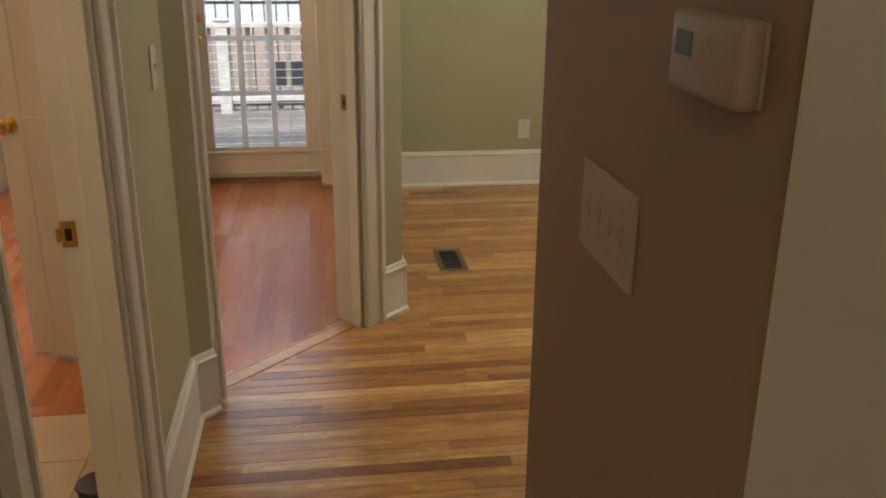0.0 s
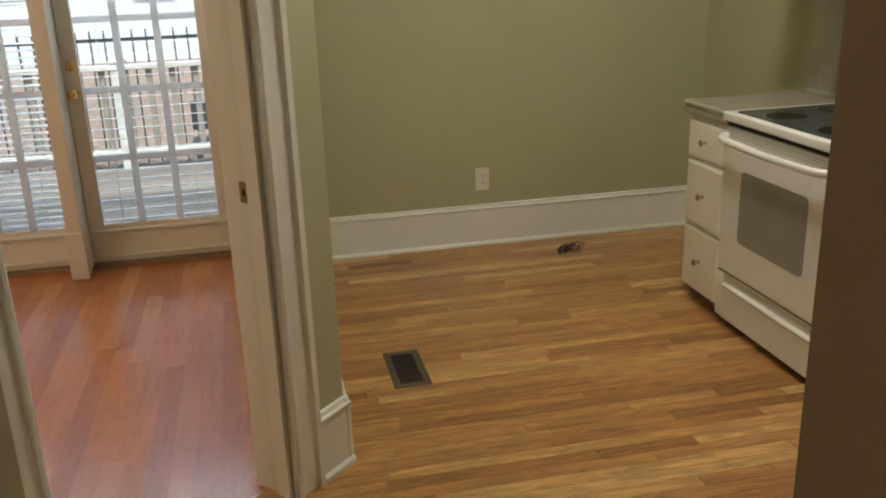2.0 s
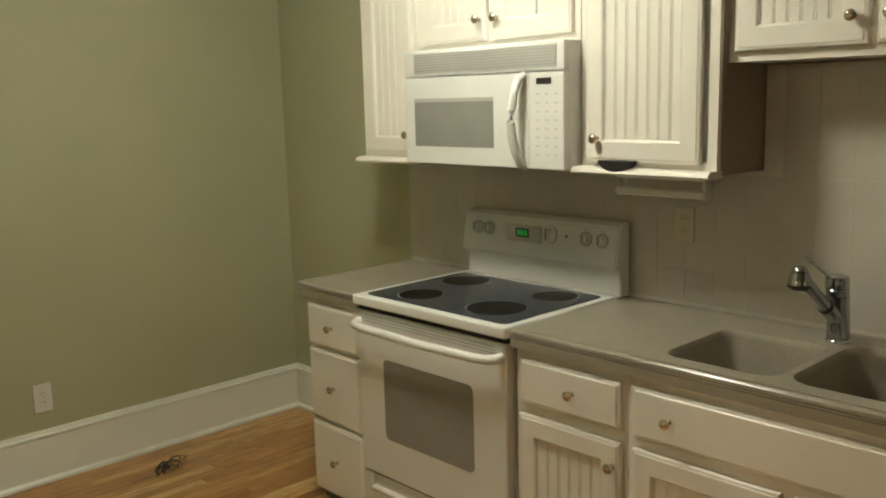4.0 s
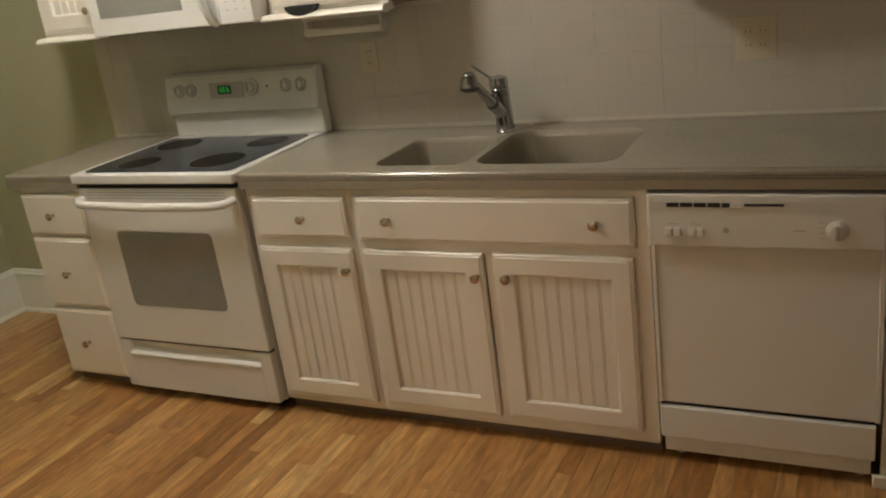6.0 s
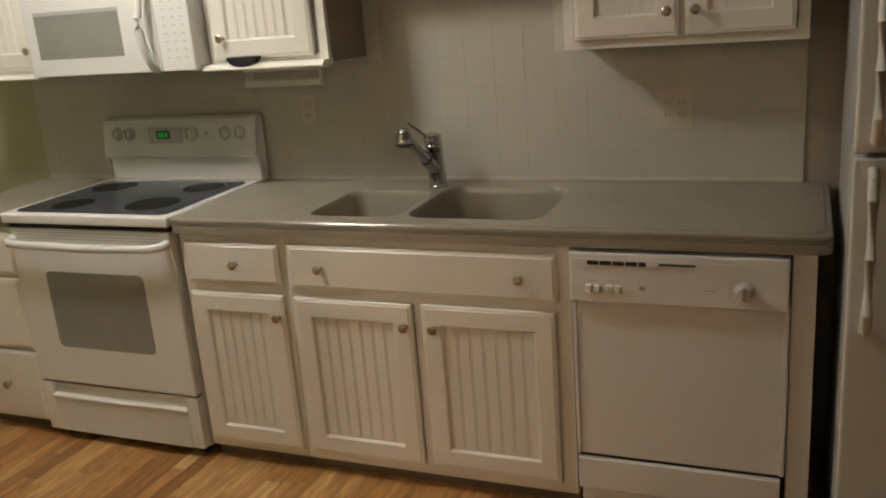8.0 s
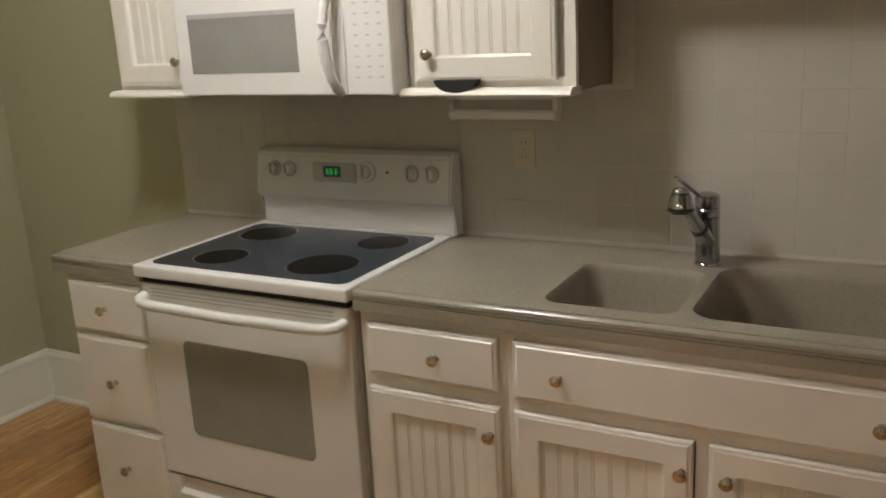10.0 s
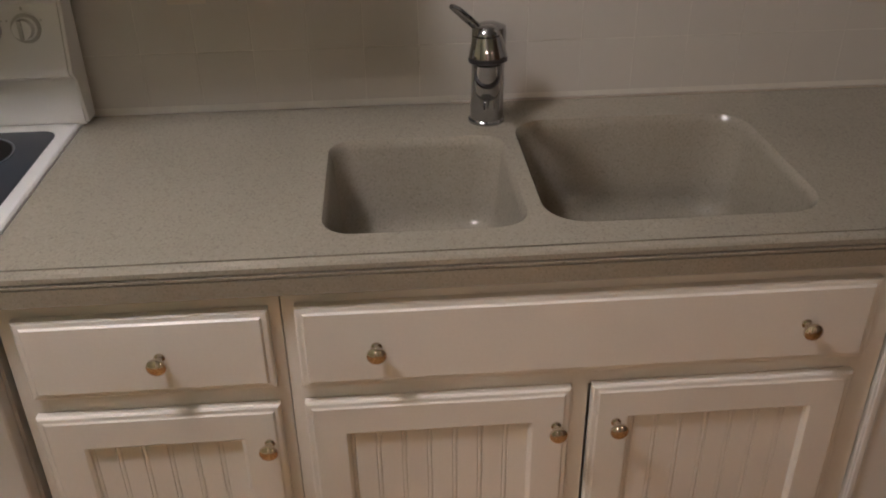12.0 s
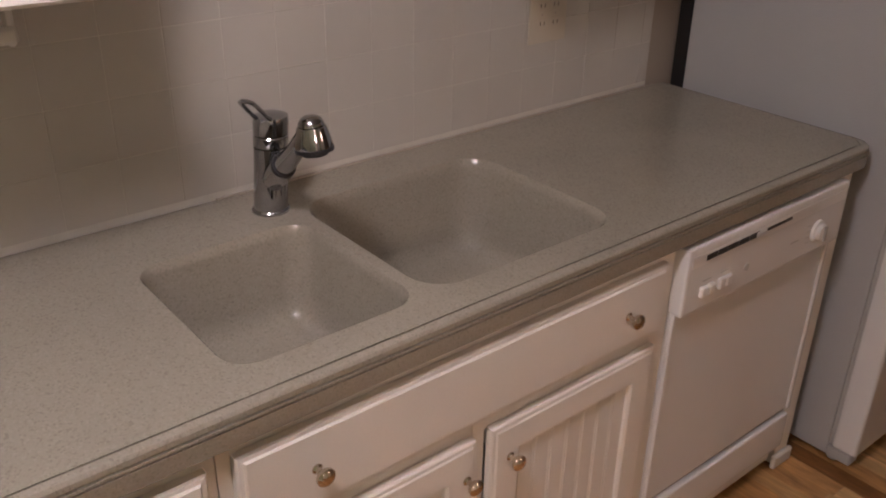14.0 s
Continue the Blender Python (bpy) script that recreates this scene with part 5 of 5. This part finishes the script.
for x in (-0.42, 0.68):
    part("leg", boxes((x, x + 0.05, 11.12, 11.16, -0.75, -0.33)), IRON, gb)
    part("leg", boxes((x, x + 0.05, 11.45, 11.49, -0.75, -0.28)), IRON, gb)
ho = thing("neighbour_house", 3, 26, -0.75, "pale sided neighbouring house behind the fence", "house")
part("wall", boxes((-9, 12, 26, 34, -0.75, 5.5)), SIDING, ho)
part("roof", prism(bmesh.new(), [(-0.5, 5.5), (4.0, 8.5), (8.5, 5.5)], (-9.4, 26, 0), (21.8, 0, 0), out=(0, 1, 0)), GREYPL, ho)
for x in (-6, -2.5, 3, 7):
    wd = part("window", boxes((x, x + 1.0, 25.95, 26.0, 0.8, 2.3)), SIDING, ho)
    part("pane", boxes((x + 0.08, x + 0.92, 25.94, 25.951, 0.88, 2.22)), OVENGLASS, wd)


# ---- backsplash tiles ----
PITCH, ZB = 0.1085, 0.935
Y0 = 2.775
part("tile_bed", boxes((EAST - 0.0073, EAST - 0.0002, 1.652, 4.811, 0.90, 1.383), (EAST - 0.0073, EAST - 0.0002, 2.362, 3.160, 1.383, 1.703)), GROUT, label="cream grout bed of the backsplash", kind="structure")
tiles = thing("backsplash", EAST, 3.2, 0.93, "cream glazed square wall tiles behind the counter", kind="structure")
shared = {}
rng = random.Random(3)
ks = [Y0 + PITCH * i for i in range(-12, 20)]
for a in ks:
    lo_, hi_ = max(a, 1.654), min(a + PITCH, 4.811)
    if hi_ - lo_ < 0.02:
        continue
    wdt = hi_ - lo_ - 0.0016
    key = round(wdt, 3)
    if key not in shared:
        bm = boxes((-0.0022, 0.0, -wdt / 2, wdt / 2, 0.0008, PITCH - 0.0008), bevel=0.0006)
        me = bpy.data.meshes.new("tile")
        bmesh.ops.recalc_face_normals(bm, faces=bm.faces)
        bm.to_mesh(me)
        bm.free()
        me.materials.append(TILE)
        shared[key] = me
    over_sink = lo_ > 2.36 and hi_ < 3.17
    for row in range(7 if over_sink else 4):
        s = new("tile", shared[key])
        s.parent = tiles
        s.location = (-0.0062 + rng.uniform(-0.0003, 0.0003), (lo_ + hi_) / 2 - 3.2, ZB - 0.93 + row * PITCH)
        s.rotation_euler = (0, rng.uniform(-0.003, 0.003), rng.uniform(-0.003, 0.003))

# ---- side room floor tiles ----
ft = thing("tile_floor", -1.4, 1.6, 0, "pale beige square floor tiles", kind="structure")
part("tile_grout_bed", boxes((-2.26, HALL_W, 0.3, 2.895, -0.012, -0.003)), GROUT, label="grout bed", kind="structure")
me = None
for i in range(6):
    for j in range(9):
        x, y = -0.385 - 0.305 * (i + 1), 2.892 - 0.305 * (j + 1)
        if y < 0.28:
            continue
        if me is None:
            bm = boxes((0.002, 0.303, 0.002, 0.303, -0.003, 0.002), bevel=0.0015)
            me = bpy.data.meshes.new("floor_tile")
            bmesh.ops.recalc_face_normals(bm, faces=bm.faces)
            bm.to_mesh(me)
            bm.free()
            me.materials.append(FLTILE)
        s = new("floor_tile", me)
        s.parent = ft
        s.location = (x + 1.4, y - 1.6, 0)


# ---- floor boards ----
def board_mesh(length, width, along, mt, joint):
    lx, ly = (length, width) if along == "x" else (width, length)
    bm = boxes((joint, lx - joint, joint, ly - joint, -0.011, 0.0))
    top = [e for e in bm.edges if all(abs(v.co.z) < 1e-6 for v in e.verts)]
    bmesh.ops.bevel(bm, geom=top, offset=joint * 1.5, segments=1, affect="EDGES")
    bmesh.ops.recalc_face_normals(bm, faces=bm.faces)
    me = bpy.data.meshes.new("board")
    bm.to_mesh(me)
    bm.free()
    me.materials.append(mt)
    return me


def cut_boards(name, parent, cells, along, mt, mt_far, near):
    """cells: (x0, x1, y0, y1). The nearest 300 are parts, the rest one mesh."""
    cells.sort(key=lambda c: (max(near[0] - c[1], c[0] - near[1], 0)) ** 2 + (max(near[2] - c[3], c[2] - near[3], 0)) ** 2)
    cache = {}
    for c in cells[:300]:
        L_ = round((c[1] - c[0]) if along == "x" else (c[3] - c[2]), 3)
        W_ = round((c[3] - c[2]) if along == "x" else (c[1] - c[0]), 4)
        if (L_, W_) not in cache:
            cache[L_, W_] = board_mesh(L_, W_, along, mt, 0.00045 if along == "x" else 0.00006)
        s = new("plank", cache[L_, W_])
        s.parent = parent
        s.location = (c[0] - parent.location.x, c[2] - parent.location.y, 0)
    if cells[300:]:
        bm = bmesh.new()
        for c in cells[300:]:
            box(bm, c[0] + 0.0005, c[1] - 0.0005, c[2] + 0.0004, c[3] - 0.0004, -0.011, 0.0)
        part(name + "_boards", bm, mt_far, parent, "floor boards", kind="stuff")


rng = random.Random(11)
LENGTHS = [0.25, 0.35, 0.45, 0.55, 0.7, 0.85, 1.0, 1.2, 1.4]
oak = thing("oak_floor", 1.2, 2.5, 0, "golden oak strip floor with varied short boards", kind="structure")
W = 0.057
cells = []
y = -1.2
while y < NORTH:
    ya, yb = y, min(y + W, NORTH)
    # the strip's ends: hall walls, the diagonal doorway, the partition
    if yb <= 2.90:
        xa = HALL_W
    elif ya < 3.70:
        xa = max(HALL_W, (ya + yb) / 2 - 3.318)
        if (ya + yb) / 2 > 3.62:
            xa = 0.34
    else:
        xa = 0.42
    x = xa - 0.0
    x -= rng.uniform(0, 0.6)
    while x < EAST:
        L_ = rng.choice(LENGTHS)
        a, b = max(x, xa), min(x + L_, EAST)
        if b - a > 0.03:
            cells.append((a, b, ya, yb))
        x += L_
    y += W
cells = [c for c in cells if not (c[0] >= HALL_E and c[3] < -1.0)]
cut_boards("oak", oak, cells, "x", OAK, OAK_FAR, (0.0, 1.9, 2.6, 5.2))

red = thing("pine_floor", -1.2, 4.5, 0, "reddish heart pine strip floor", kind="structure")
cells = []
x = -3.26
W2 = 0.076
while x < 0.27:
    xa, xb = x, min(x + W2, 0.27)
    xm = (xa + xb) / 2
    ya = 2.897 if xm < -0.53 else max(2.897, xm + 3.432)
    y = ya - rng.uniform(0, 1.4)
    while y < 6.03:
        L_ = rng.choice([0.5, 0.8, 1.1, 1.5, 2.0])
        a, b = max(y, ya), min(y + L_, 6.03)
        if b - a > 0.04:
            cells.append((xa, xb, a, b))
        y += L_
    x += W2
cut_boards("pine", red, cells, "y", RED, RED_FAR, (-0.7, 0.3, 3.2, 5.9))
